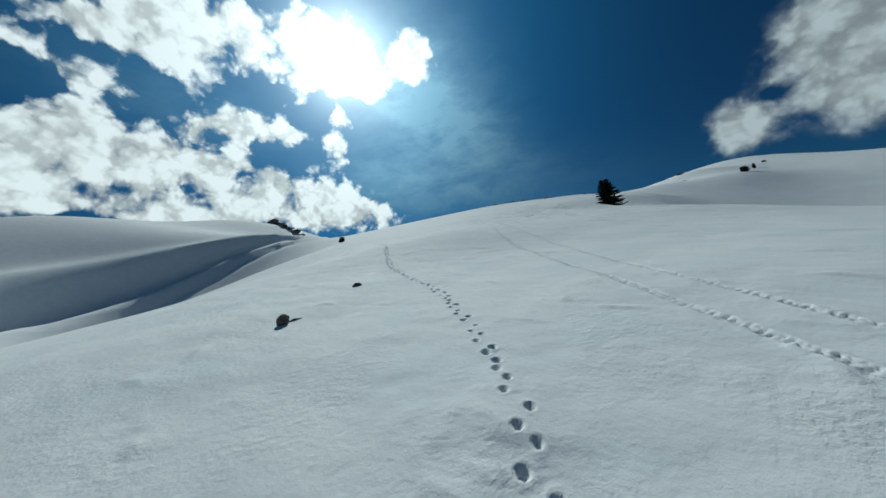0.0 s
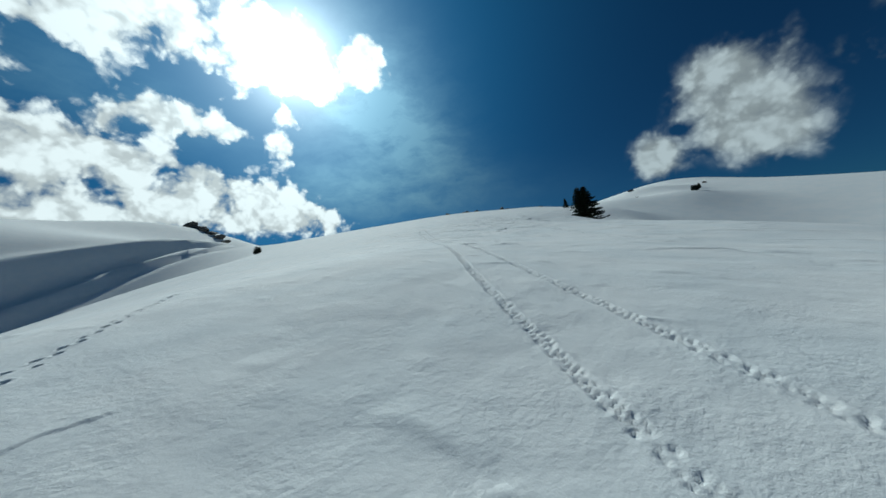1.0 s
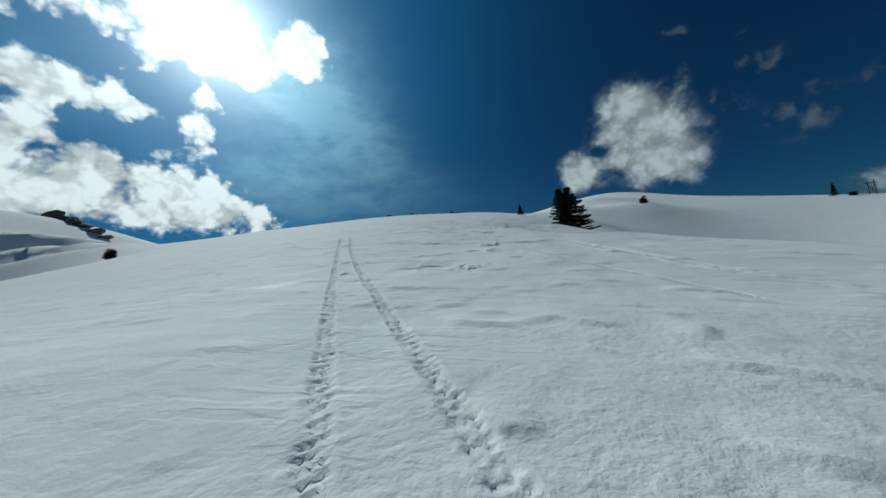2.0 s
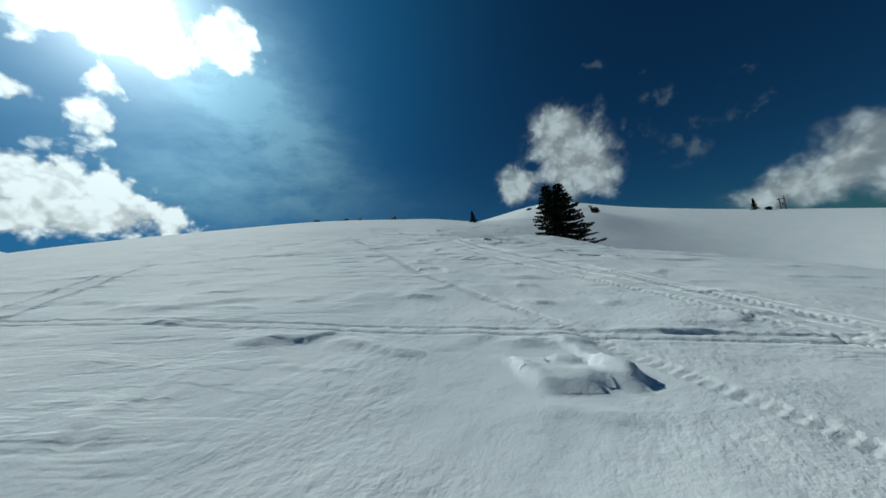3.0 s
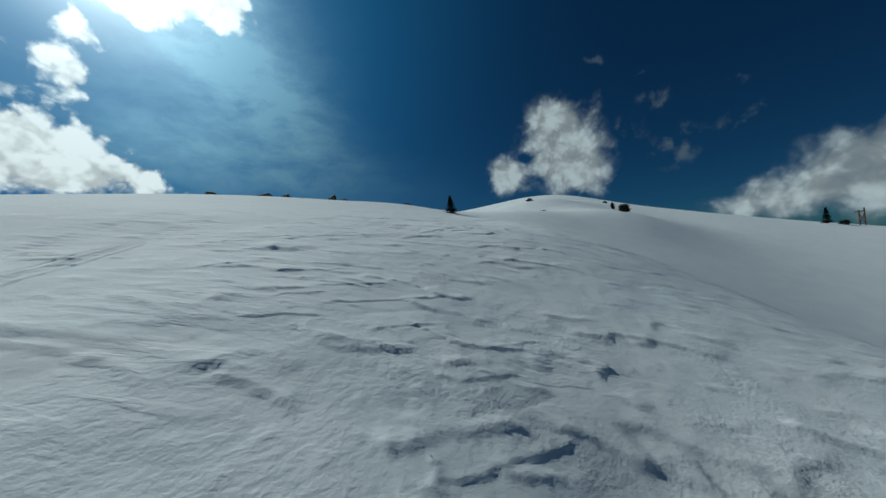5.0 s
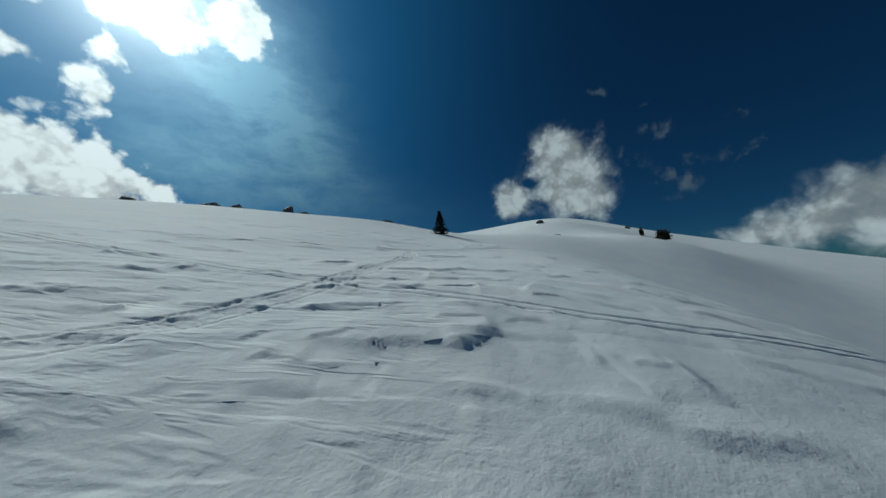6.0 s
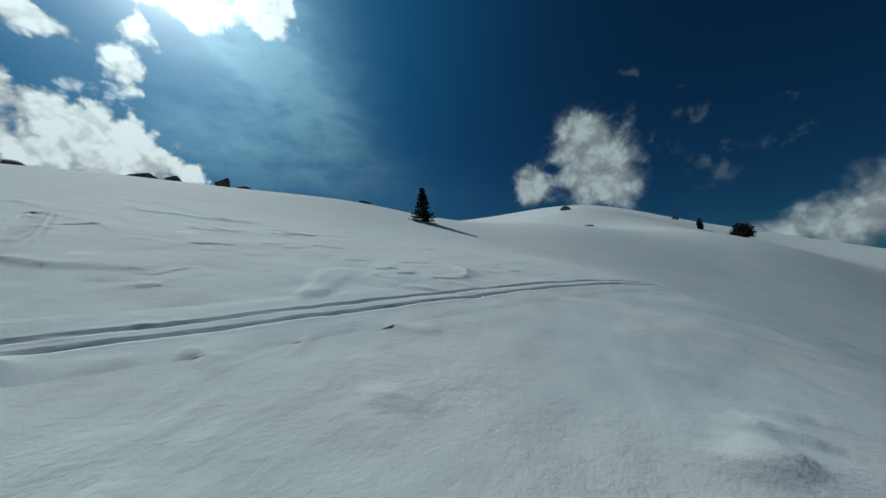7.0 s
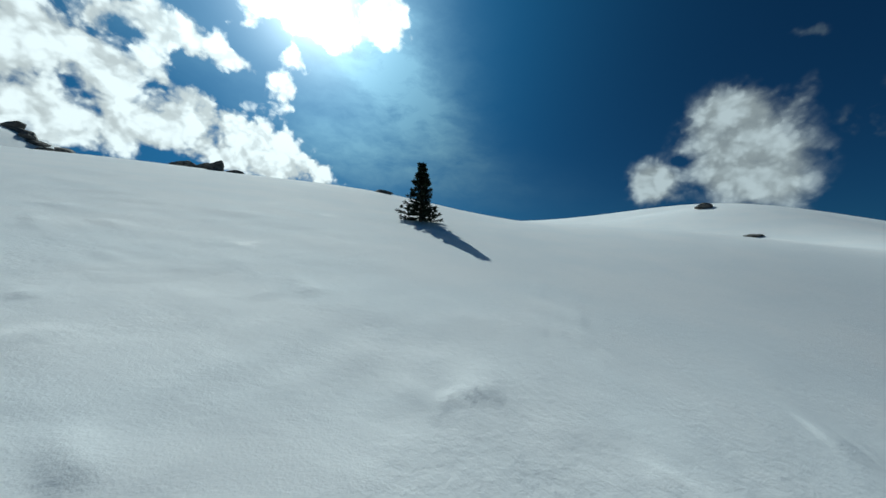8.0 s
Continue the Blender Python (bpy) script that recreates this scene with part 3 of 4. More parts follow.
def build_ground():
    def spread(fine_low, fine_high, step, growth, reach_low, reach_high):
        mid = np.arange(fine_low, fine_high, step)
        out, wide = [], step
        while not out or out[-1] < max(reach_low, reach_high):
            wide *= growth
            out.append((out[-1] if out else 0) + wide)
        out = np.array(out)
        return np.concatenate([fine_low - out[out < reach_low][::-1], mid, mid[-1] + out[out < reach_high]])

    us = spread(1.0, 128.0, 0.09, 1.06, 2500, 4200)

    def outwards(ease, turn_at, middle, later):
        out = [3.0]
        while out[-1] < 4200:
            far = out[-1]
            out.append(far + 0.08 + ease * (min(far, turn_at) - 3.0) + middle * min(max(far - turn_at, 0), 280) + later * max(far - turn_at - 280, 0))
        return np.array(out)

    vs = np.concatenate([-outwards(0.018, 24, 0.02, 0.2)[::-1], np.arange(-2.92, 2.96, 0.08), outwards(0.022, 24, 0.03, 0.2)])
    u, v = np.meshgrid(us, vs, indexing="ij")
    w = v + bow(u)
    x, y = u * AHEAD[0] + w * ACROSS[0], u * AHEAD[1] + w * ACROSS[1]
    cell = np.maximum(np.gradient(us)[:, None], np.gradient(vs)[None, :])
    near = 1 - fade(cell, 0.15, 0.8)
    z = lay(x, y) + relief(x, y, near) * (1 - fade(cell, 3, 12))

    def window(px, py, reach):
        pu, pw = px * AHEAD[0] + py * AHEAD[1], px * ACROSS[0] + py * ACROSS[1]
        pv = pw - bow(pu)
        i0, i1 = np.searchsorted(us, (pu - reach, pu + reach))
        j0, j1 = np.searchsorted(vs, (pv - reach * 1.6, pv + reach * 1.6))
        return slice(max(i0 - 1, 0), i1 + 1), slice(max(j0 - 1, 0), j1 + 1)

    bare = z.copy()
    press(x, y, z, window, True)
    # Strips of finer snow along the trails close to the way.
    fine_x, fine_y, lift, sizes = [], [], [], []
    for kind, points, half in TRAILS + LEDGE_RUNS:
        low, high = fine_run(points, half)
        if high == low:
            continue
        mids, ways = flow(points, 0.04)
        keep = slice(int(low / 0.4), int(high / 0.4))
        mids, ways = mids[keep], ways[keep]
        mid = 0.32 if half < 1 else 0.62
        across = np.arange(-mid, mid + 0.02, 0.04)
        edge = np.linspace(mid + 0.05, half, 5)
        across = np.concatenate([-edge[::-1], across, edge])
        fine_x.append((mids[:, :1] - ways[:, 1:] * across).ravel())
        fine_y.append((mids[:, 1:] + ways[:, :1] * across).ravel())
        end = np.minimum(np.arange(len(mids)), np.arange(len(mids))[::-1])[:, None] * 0.04
        rim = np.minimum(half - np.abs(across)[None, :], end) + 0.05 * perlin(end * 0 + np.arange(len(mids))[:, None] * 0.07, across[None, :] * 2 + 40, 25)
        lift.append((0.0004 + 0.0002 * (len(lift) % 14) - 0.012 * (1 - fade(rim, 0.0, 0.16))).ravel())
        sizes.append((len(mids), len(across)))
    fx, fy = np.concatenate(fine_x), np.concatenate(fine_y)
    fu, fw = fx * AHEAD[0] + fy * AHEAD[1], fx * ACROSS[0] + fy * ACROSS[1]
    # They start from the very surface of the sheet, so that they join it without a step.
    fv = fw - bow(fu)
    i, j = np.searchsorted(us, fu) - 1, np.searchsorted(vs, fv) - 1
    p, q = (fu - us[i]) / (us[i + 1] - us[i]), (fv - vs[j]) / (vs[j + 1] - vs[j])
    fz = (bare[i, j] * (1 - p) + bare[i + 1, j] * p) * (1 - q) + (bare[i, j + 1] * (1 - p) + bare[i + 1, j + 1] * p) * q

    def round_about(px, py, reach):
        return np.nonzero((np.abs(fx - px) < reach) & (np.abs(fy - py) < reach))[0]

    press(fx, fy, fz, round_about, False)
    points = np.stack([np.concatenate([x.ravel(), fx]), np.concatenate([y.ravel(), fy]), np.concatenate([z.ravel(), fz + np.concatenate(lift)])], -1)

    def faces_of(rows, cols, start, flip):
        i, j = np.meshgrid(np.arange(rows - 1), np.arange(cols - 1), indexing="ij")
        a = (start + i * cols + j).ravel()
        made = np.stack([a, a + 1, a + cols + 1, a + cols], -1)
        return (made[:, ::-1] if flip else made).astype(np.int32)

    quads = [faces_of(x.shape[0], x.shape[1], 0, np.cross(AHEAD, ACROSS) < 0)]
    start = x.size
    for rows, cols in sizes:
        quads.append(faces_of(rows, cols, start, True))
        start += rows * cols
    quads = np.concatenate(quads)
    mesh = bpy.data.meshes.new("ground")
    mesh.vertices.add(len(points))
    mesh.vertices.foreach_set("co", points.astype(np.float32).ravel())
    mesh.loops.add(quads.size)
    mesh.loops.foreach_set("vertex_index", np.ascontiguousarray(quads).ravel())
    mesh.polygons.add(len(quads))
    mesh.polygons.foreach_set("loop_start", np.arange(0, quads.size, 4, dtype=np.int32))
    mesh.polygons.foreach_set("use_smooth", np.ones(len(quads), bool))
    mesh.update()
    mesh.validate()
    mesh.materials.append(SNOW)
    tagged(new("ground", mesh), "wind-packed white snow slope with ledges, footprints and tracks", "snow slope", kind="structure")


# Raised slabs of crust and scooped hollows: x, y, half length, half width, turn, height.
RAISED = [(15.75, 51.15, 0.68, 0.34, -0.55, 0.1), (26.6, 65.15, 0.4, 0.2, -0.35, 0.1), (27.5, 70.7, 0.8, 0.14, 0.0, 0.05), (44.4, 90.5, 0.45, 0.1, -0.5, 0.05), (47.5, 90.6, 0.5, 0.08, -0.3, 0.04), (69.9, 108.3, 0.2, 0.08, 0.1, 0.05), 
          (1.5, 17.7, 0.3, 0.1, -0.5, 0.025), (3.4, 20.4, 0.3, 0.08, -0.3, 0.025), (14.4, 48.6, 0.3, 0.1, -0.3, 0.06)]
HOLLOWS = [(15.85, 51.25, 0.34, 0.14, -0.55, -0.06), (25.9, 62.75, 0.8, 0.45, -1.15, -0.09), (24.75, 56.5, 0.55, 0.18, -0.68, -0.1), (25.85, 55.85, 0.25, 0.14, -1.1, -0.1), (28.05, 64.75, 0.5, 0.1, -0.4, -0.06), (29.85, 66.4, 0.75, 0.11, -0.35, -0.05),
           (29.4, 66.1, 0.75, 0.17, -0.43, -0.07), (27.4, 67.2, 0.2, 0.1, -0.3, -0.06), (29.55, 69.0, 0.3, 0.08, -0.4, -0.05), (49.8, 89.75, 0.5, 0.07, -0.2, -0.05), (25.7, 62.4, 0.4, 0.2, 0.4, -0.07)]
# Patches of broken, lumpy crust, laid out in the same way.
LUMPS = [(11.7, 53.4, 0.9, 0.45, 0.9, 0.055), (15.7, 59.5, 0.8, 0.4, 0.6, 0.05), (11.1, 44.9, 1.0, 0.75, 0.3, 0.09), (26.9, 63.6, 1.0, 0.5, -0.5, 0.05), (8.2, 49.5, 1.2, 0.5, 0.4, 0.06), (24.6, 57.5, 0.9, 0.5, 0.2, 0.05)]
# Single ledges of crust, from the foot of the slope upwards: from x, y to x, y, and their height.
LEDGES_FOOT = [(6.2, 13.3, 6.5, 13, 0.05), (-0.8, 18.3, 0, 18.6, 0.05), (1.2, 18.3, 2, 18.1, 0.07), (5.1, 16.9, 5.6, 16.7, 0.06), (-3, 21.6, -1.4, 22.7, 0.06), (1.7, 19.5, 3, 20.1, 0.06), (3, 19.8, 4, 19.7, 0.06), (6.7, 46.8, 7, 46.9, 0.12), (9.9, 45.6, 10.2, 45.4, 0.05), (11.7, 44.5, 11.9, 44.4, 0.05), (11.2, 44.8, 11.5, 44.7, 0.06), (11.1, 45.5, 11.5, 45.5, 0.08), (12.1, 45.1, 12.4, 45.1, 0.05), (10.5, 46.8, 11.2, 46.5, 0.05), (9.8, 51.2, 10.8, 50.7, 0.05), (14.7, 49.2, 15.1, 48.9, 0.07), (12.9, 53.2, 13.6, 52.6, 0.04), (25.8, 45.2, 26, 44.8, 0.08)]
LEDGES_LOW = [(15.7, 52, 16.7, 51.4, 0.07), (13, 53.9, 13.8, 53.9, 0.08), (13.8, 53.9, 14.3, 53.2, 0.06), (15.9, 53, 16.9, 52.2, 0.04), (-5.2, 67.8, -2.8, 66, 0.06), (28, 47.2, 28, 46.3, 0.09), (11.6, 58.3, 12.4, 58, 0.07), (11.8, 62.6, 12.6, 62.2, 0.06), (18.6, 58.5, 18.8, 58.4, 0.05), (20.1, 57.9, 20.5, 57.6, 0.09), (19.7, 58.4, 20.3, 58.5, 0.1), (19.3, 59, 19.5, 58.7, 0.1), (15.3, 61.5, 16.2, 61.4, 0.07), (17.3, 61, 18.1, 60.3, 0.08), (16.6, 61.4, 17.3, 61, 0.1), (24.3, 56.8, 25.1, 56.1, 0.15), (25.9, 56.1, 26, 55.6, 0.1), (18.8, 60.8, 19.5, 60.6, 0.08), (23.9, 57.9, 24.4, 57.8, 0.07), (25.9, 57.3, 27.1, 56.2, 0.1)]
LEDGES_TRACKS = [(14.9, 64.3, 16.5, 63.6, 0.07), (27.7, 56.5, 28.4, 55.9, 0.06), (15.4, 65.4, 16.4, 64.9, 0.05), (15.6, 66, 16.2, 65.5, 0.06), (29.6, 58.7, 29, 58, 0.08), (24.7, 62.5, 26.3, 61.8, 0.1), (28, 61.9, 28.8, 61.8, 0.06), (25.9, 65.1, 27, 65, 0.05), (27.8, 63.8, 29.6, 63.5, 0.05), (29.1, 63.4, 30.3, 63, 0.06), (27.2, 64.8, 28.4, 64.4, 0.06), (27.8, 66.5, 28, 66.4, 0.06), (30.3, 64.8, 30.8, 64.7, 0.06), (28, 66.3, 28.8, 66.5, 0.08), (27.1, 67.2, 27.6, 67.1, 0.1), (28.8, 66.5, 29, 66, 0.13), (29, 66, 30.1, 65.8, 0.13), (31.6, 64, 34, 63.6, 0.07), (30.9, 65.2, 31.1, 65.1, 0.08), (28.1, 67.1, 28.9, 66.6, 0.08)]
LEDGES_MIDDLE = [(30.1, 65.8, 30.8, 65.6, 0.08), (25.6, 69, 26, 68.9, 0.08), (32.1, 64.9, 32.7, 64.6, 0.06), (33.3, 65.4, 34, 64.8, 0.06), (29.1, 68.9, 29.7, 68.6, 0.06), (26, 70.8, 27.5, 70.6, 0.08), (28.8, 69.6, 29.2, 69.7, 0.06), (30.5, 68.9, 31.6, 67.9, 0.06), (27.2, 71.8, 28.3, 71.8, 0.07), (28.8, 71.7, 29.3, 71.2, 0.07), (27.9, 72.7, 29.6, 72.6, 0.06), (31.7, 72.5, 32.2, 72.4, 0.06), (32.2, 72.4, 32.6, 72.1, 0.06), (32.6, 72.1, 33.2, 71.9, 0.06), (33.2, 71.9, 33.4, 71.6, 0.06), (30.3, 74.2, 30.5, 73.9, 0.05), (34.6, 73.2, 34.8, 73.2, 0.05), (28.9, 76.7, 31.2, 76.7, 0.12), (35.5, 73.5, 37.1, 73.5, 0.06), (30.9, 77.8, 32, 78.2, 0.09)]
LEDGES_FIR = [(27.7, 80, 28.9, 80.3, 0.07), (38.8, 73.7, 39.4, 73.5, 0.06), (36.5, 75.8, 39.1, 75.8, 0.07), (37.8, 77.2, 39.3, 77.2, 0.05), (34.7, 80.1, 36.2, 79.9, 0.08), (37, 79.1, 38.6, 79.1, 0.06), (39.3, 78, 40.9, 78, 0.05), (35.4, 81.1, 36.6, 81.2, 0.06), (36.3, 80.5, 40, 80.5, 0.07), (36.4, 81.7, 38.6, 81.6, 0.06), (33.7, 84.4, 34.9, 84.5, 0.07), (35.6, 83.2, 37.6, 83.2, 0.06), (33.5, 88.9, 35.3, 88.7, 0.06), (35.2, 89.6, 37.6, 89.1, 0.06), (46.1, 88.3, 46.6, 88.1, 0.07), (46.1, 88.8, 46.3, 88.9, 0.06), (46.7, 88.5, 47.2, 88.4, 0.07), (44.8, 89.8, 45.5, 89.7, 0.06), (50.1, 86.5, 50.5, 86.3, 0.05), (43.2, 91.6, 43.6, 91.3, 0.06)]
LEDGES_UPPER = [(45.3, 90.3, 45.9, 90.1, 0.07), (46.8, 89.6, 47.5, 89.1, 0.07), (48.4, 88.4, 49.1, 88.2, 0.06), (49.4, 88, 50, 87.8, 0.05), (44.9, 91.2, 45.3, 91.1, 0.06), (50.2, 88.1, 50.6, 87.9, 0.07), (44.3, 92.7, 44.7, 92.4, 0.06), (41.9, 94.8, 42.4, 94.5, 0.05), (51, 88.8, 51.6, 88.6, 0.08), (48.4, 90.8, 49.1, 90.5, 0.054), (50.3, 89.7, 50.5, 89.7, 0.042), (47.9, 91.3, 48.3, 91.4, 0.042), (49.6, 90.6, 50.1, 90.4, 0.048), (48.9, 91.5, 49.8, 91.2, 0.036), (47.5, 92.8, 48.4, 92.8, 0.05), (50.4, 91.2, 51, 91, 0.03), (40.1, 101.3, 41.7, 100.5, 0.08), (43.4, 99.8, 44.5, 99.9, 0.06), (49.5, 97.6, 50, 97.5, 0.05), (52.6, 95.3, 54, 96, 0.06)]
LEDGES_SKIS = [(49.3, 98.3, 52.3, 98.7, 0.05), (58.1, 93.7, 59, 93.4, 0.05), (40.9, 106.5, 42, 108.4, 0.08), (55.1, 101.6, 55.4, 101.5, 0.05), (55.5, 101.2, 56, 101.6, 0.05), (58.9, 100.6, 59.3, 100, 0.06), (60.1, 99.7, 60.7, 99.3, 0.05), (60, 100, 60.5, 99.9, 0.08), (59.5, 100.4, 59.9, 100.4, 0.09), (59.2, 100.9, 59.6, 100.8, 0.1), (60.5, 100.1, 61, 100, 0.09), (55.5, 103.8, 56.5, 103.6, 0.08), (58.7, 102, 59.2, 101.8, 0.06), (52.8, 105.6, 53.3, 106.2, 0.08), (51.5, 108, 53.8, 105.2, 0.06), (60, 101.6, 60.8, 101.5, 0.06), (57.5, 103.4, 58, 103.4, 0.06), (57, 104, 57.5, 103.8, 0.07), (62.8, 100.6, 63.1, 100.6, 0.06), (58.2, 103.8, 58.9, 103.5, 0.07)]
LEDGES_HIGH = [(62.5, 101, 62.8, 101, 0.05), (55, 106.2, 56.1, 105.8, 0.07), (63, 101.4, 63.2, 101.5, 0.06), (57.6, 106.2, 58.7, 106.2, 0.1), (60.7, 106.8, 61.1, 106.9, 0.05), (64.2, 109.9, 64.5, 110, 0.08), (64.2, 110.9, 65.1, 110.8, 0.05), (69.6, 107.9, 69.8, 108, 0.06), (64.9, 111.7, 66.1, 112.1, 0.05), (64.9, 112.8, 65.5, 113.4, 0.05), (58.6, 118.2, 59.8, 117.9, 0.08), (64.8, 114.1, 65.2, 114.4, 0.08), (66.3, 113.4, 66.9, 114.1, 0.06), (54.3, 121.7, 54.7, 122, 0.06), (57, 120, 57.1, 121.8, 0.07), (57.5, 121.6, 59, 121.4, 0.08), (57.6, 122.8, 59.6, 122.4, 0.06), (69.5, 117.6, 69.9, 117.3, 0.06), (68, 122.3, 69.6, 122.3, 0.1)]
# Narrow crests of drifted snow, laid out in the same way.
DRIFTS = [(9.26, 45.12, 9.42, 45.78, 0.04), (9.42, 45.78, 10.03, 47.15, 0.048), (10.03, 47.15, 10.77, 47.94, 0.04), (10.77, 47.94, 11.53, 48, 0.024), (31.95, 64.88, 31, 64.44, 0.04), (31, 64.44, 30.61, 64.07, 0.04), (32.85, 64.45, 32.18, 64.04, 0.032), (26.06, 67.03, 26.75, 67.59, 0.032), (27.04, 66.03, 26.94, 65.61, 0.04), (27.66, 66.19, 27.67, 65.65, 0.04), (27.67, 65.65, 27.63, 65.2, 0.04), (31.1, 65.87, 31.59, 65.93, 0.04), (50.01, 89.26, 50.32, 89.75, 0.025), (51.1, 89.06, 52.11, 89.66, 0.025), (49.65, 90.72, 49.99, 91.11, 0.025), (49.35, 89.74, 49.57, 89.86, 0.02), (30.86, 74.92, 30.9, 76.16, 0.04), (31.57, 72.83, 32.26, 73.38, 0.04), (32.07, 72.9, 32.58, 73.27, 0.032), (61.24, 100.49, 61.29, 100.81, 0.048), (61.29, 100.81, 61.47, 100.86, 0.04), (61.11, 100.29, 61.24, 100.49, 0.04)]
SLABS = RAISED + HOLLOWS
LEDGES = LEDGES_FOOT + LEDGES_LOW + LEDGES_TRACKS + LEDGES_MIDDLE + LEDGES_FIR + LEDGES_UPPER + LEDGES_SKIS + LEDGES_HIGH
# The strips of finer snow that carry the ledges and drifts.
LEDGE_HALF = 0.7


def ledge_run(x0, y0, x1, y1):
    long = math.hypot(x1 - x0, y1 - y0)
    e = np.array(((x1 - x0) / long, (y1 - y0) / long)) * 0.35
    up = np.array((-e[1], e[0])) * 0.2
    up = up if up @ AHEAD > 0 else -up
    return "ledge", [(x0 - e[0] + up[0], y0 - e[1] + up[1]), ((x0 + x1) / 2 + up[0], (y0 + y1) / 2 + up[1]), (x1 + e[0] + up[0], y1 + e[1] + up[1])], LEDGE_HALF


LEDGE_RUNS = [ledge_run(*row[:4]) for row in LEDGES + DRIFTS]
build_ground()


def foot(x, y, sink=0.05):
    return float(lay(np.array(float(x)), np.array(float(y)))) - sink


def part(name, mesh, materials, parent, label=""):
    for m in materials:
        mesh.materials.append(m)
    ob = new(name, mesh)
    ob.parent = parent
    return tagged(ob, label)


def mesh_of(name, verts, faces, smooth=False):
    mesh = bpy.data.meshes.new(name)
    mesh.from_pydata([tuple(v) for v in verts], [], faces)
    if smooth:
        mesh.polygons.foreach_set("use_smooth", [True] * len(mesh.polygons))
    mesh.update()
    return mesh


class Soup:
    """Gathers the vertices and faces of one mesh."""

    def __init__(self):
        self.verts, self.faces = [], []

    def tube(self, points, radii, sides=7):
        first = len(self.verts)
        for i, (p, r) in enumerate(zip(points, radii)):
            way = (points[min(i + 1, len(points) - 1)] - points[max(i - 1, 0)]).normalized()
            one = way.cross(Vector((0.3, 0.2, 1)) if abs(way.z) < 0.9 else Vector((1, 0.1, 0))).normalized()
            two = way.cross(one)
            for k in range(sides):
                turn = 2 * math.pi * k / sides
                self.verts.append(p + (one * math.cos(turn) + two * math.sin(turn)) * r)
        for i in range(len(points) - 1):
            for k in range(sides):
                a, b = first + i * sides + k, first + i * sides + (k + 1) % sides
                self.faces.append((a, b, b + sides, a + sides))
        self.faces.append(tuple(range(first, first + sides))[::-1])
        self.faces.append(tuple(range(len(self.verts) - sides, len(self.verts))))

    def blade(self, p, way, side, length, wide):
        """A flat spray of needles: a lozenge that tapers to its tip."""
        first = len(self.verts)
        self.verts += [p, p + way * length * 0.4 + side * wide, p + way * length, p + way * length * 0.45 - side * wide]
        self.faces.append((first, first + 1, first + 2, first + 3))

    def mesh(self, name, smooth=False):
        return mesh_of(name, self.verts, self.faces, smooth)


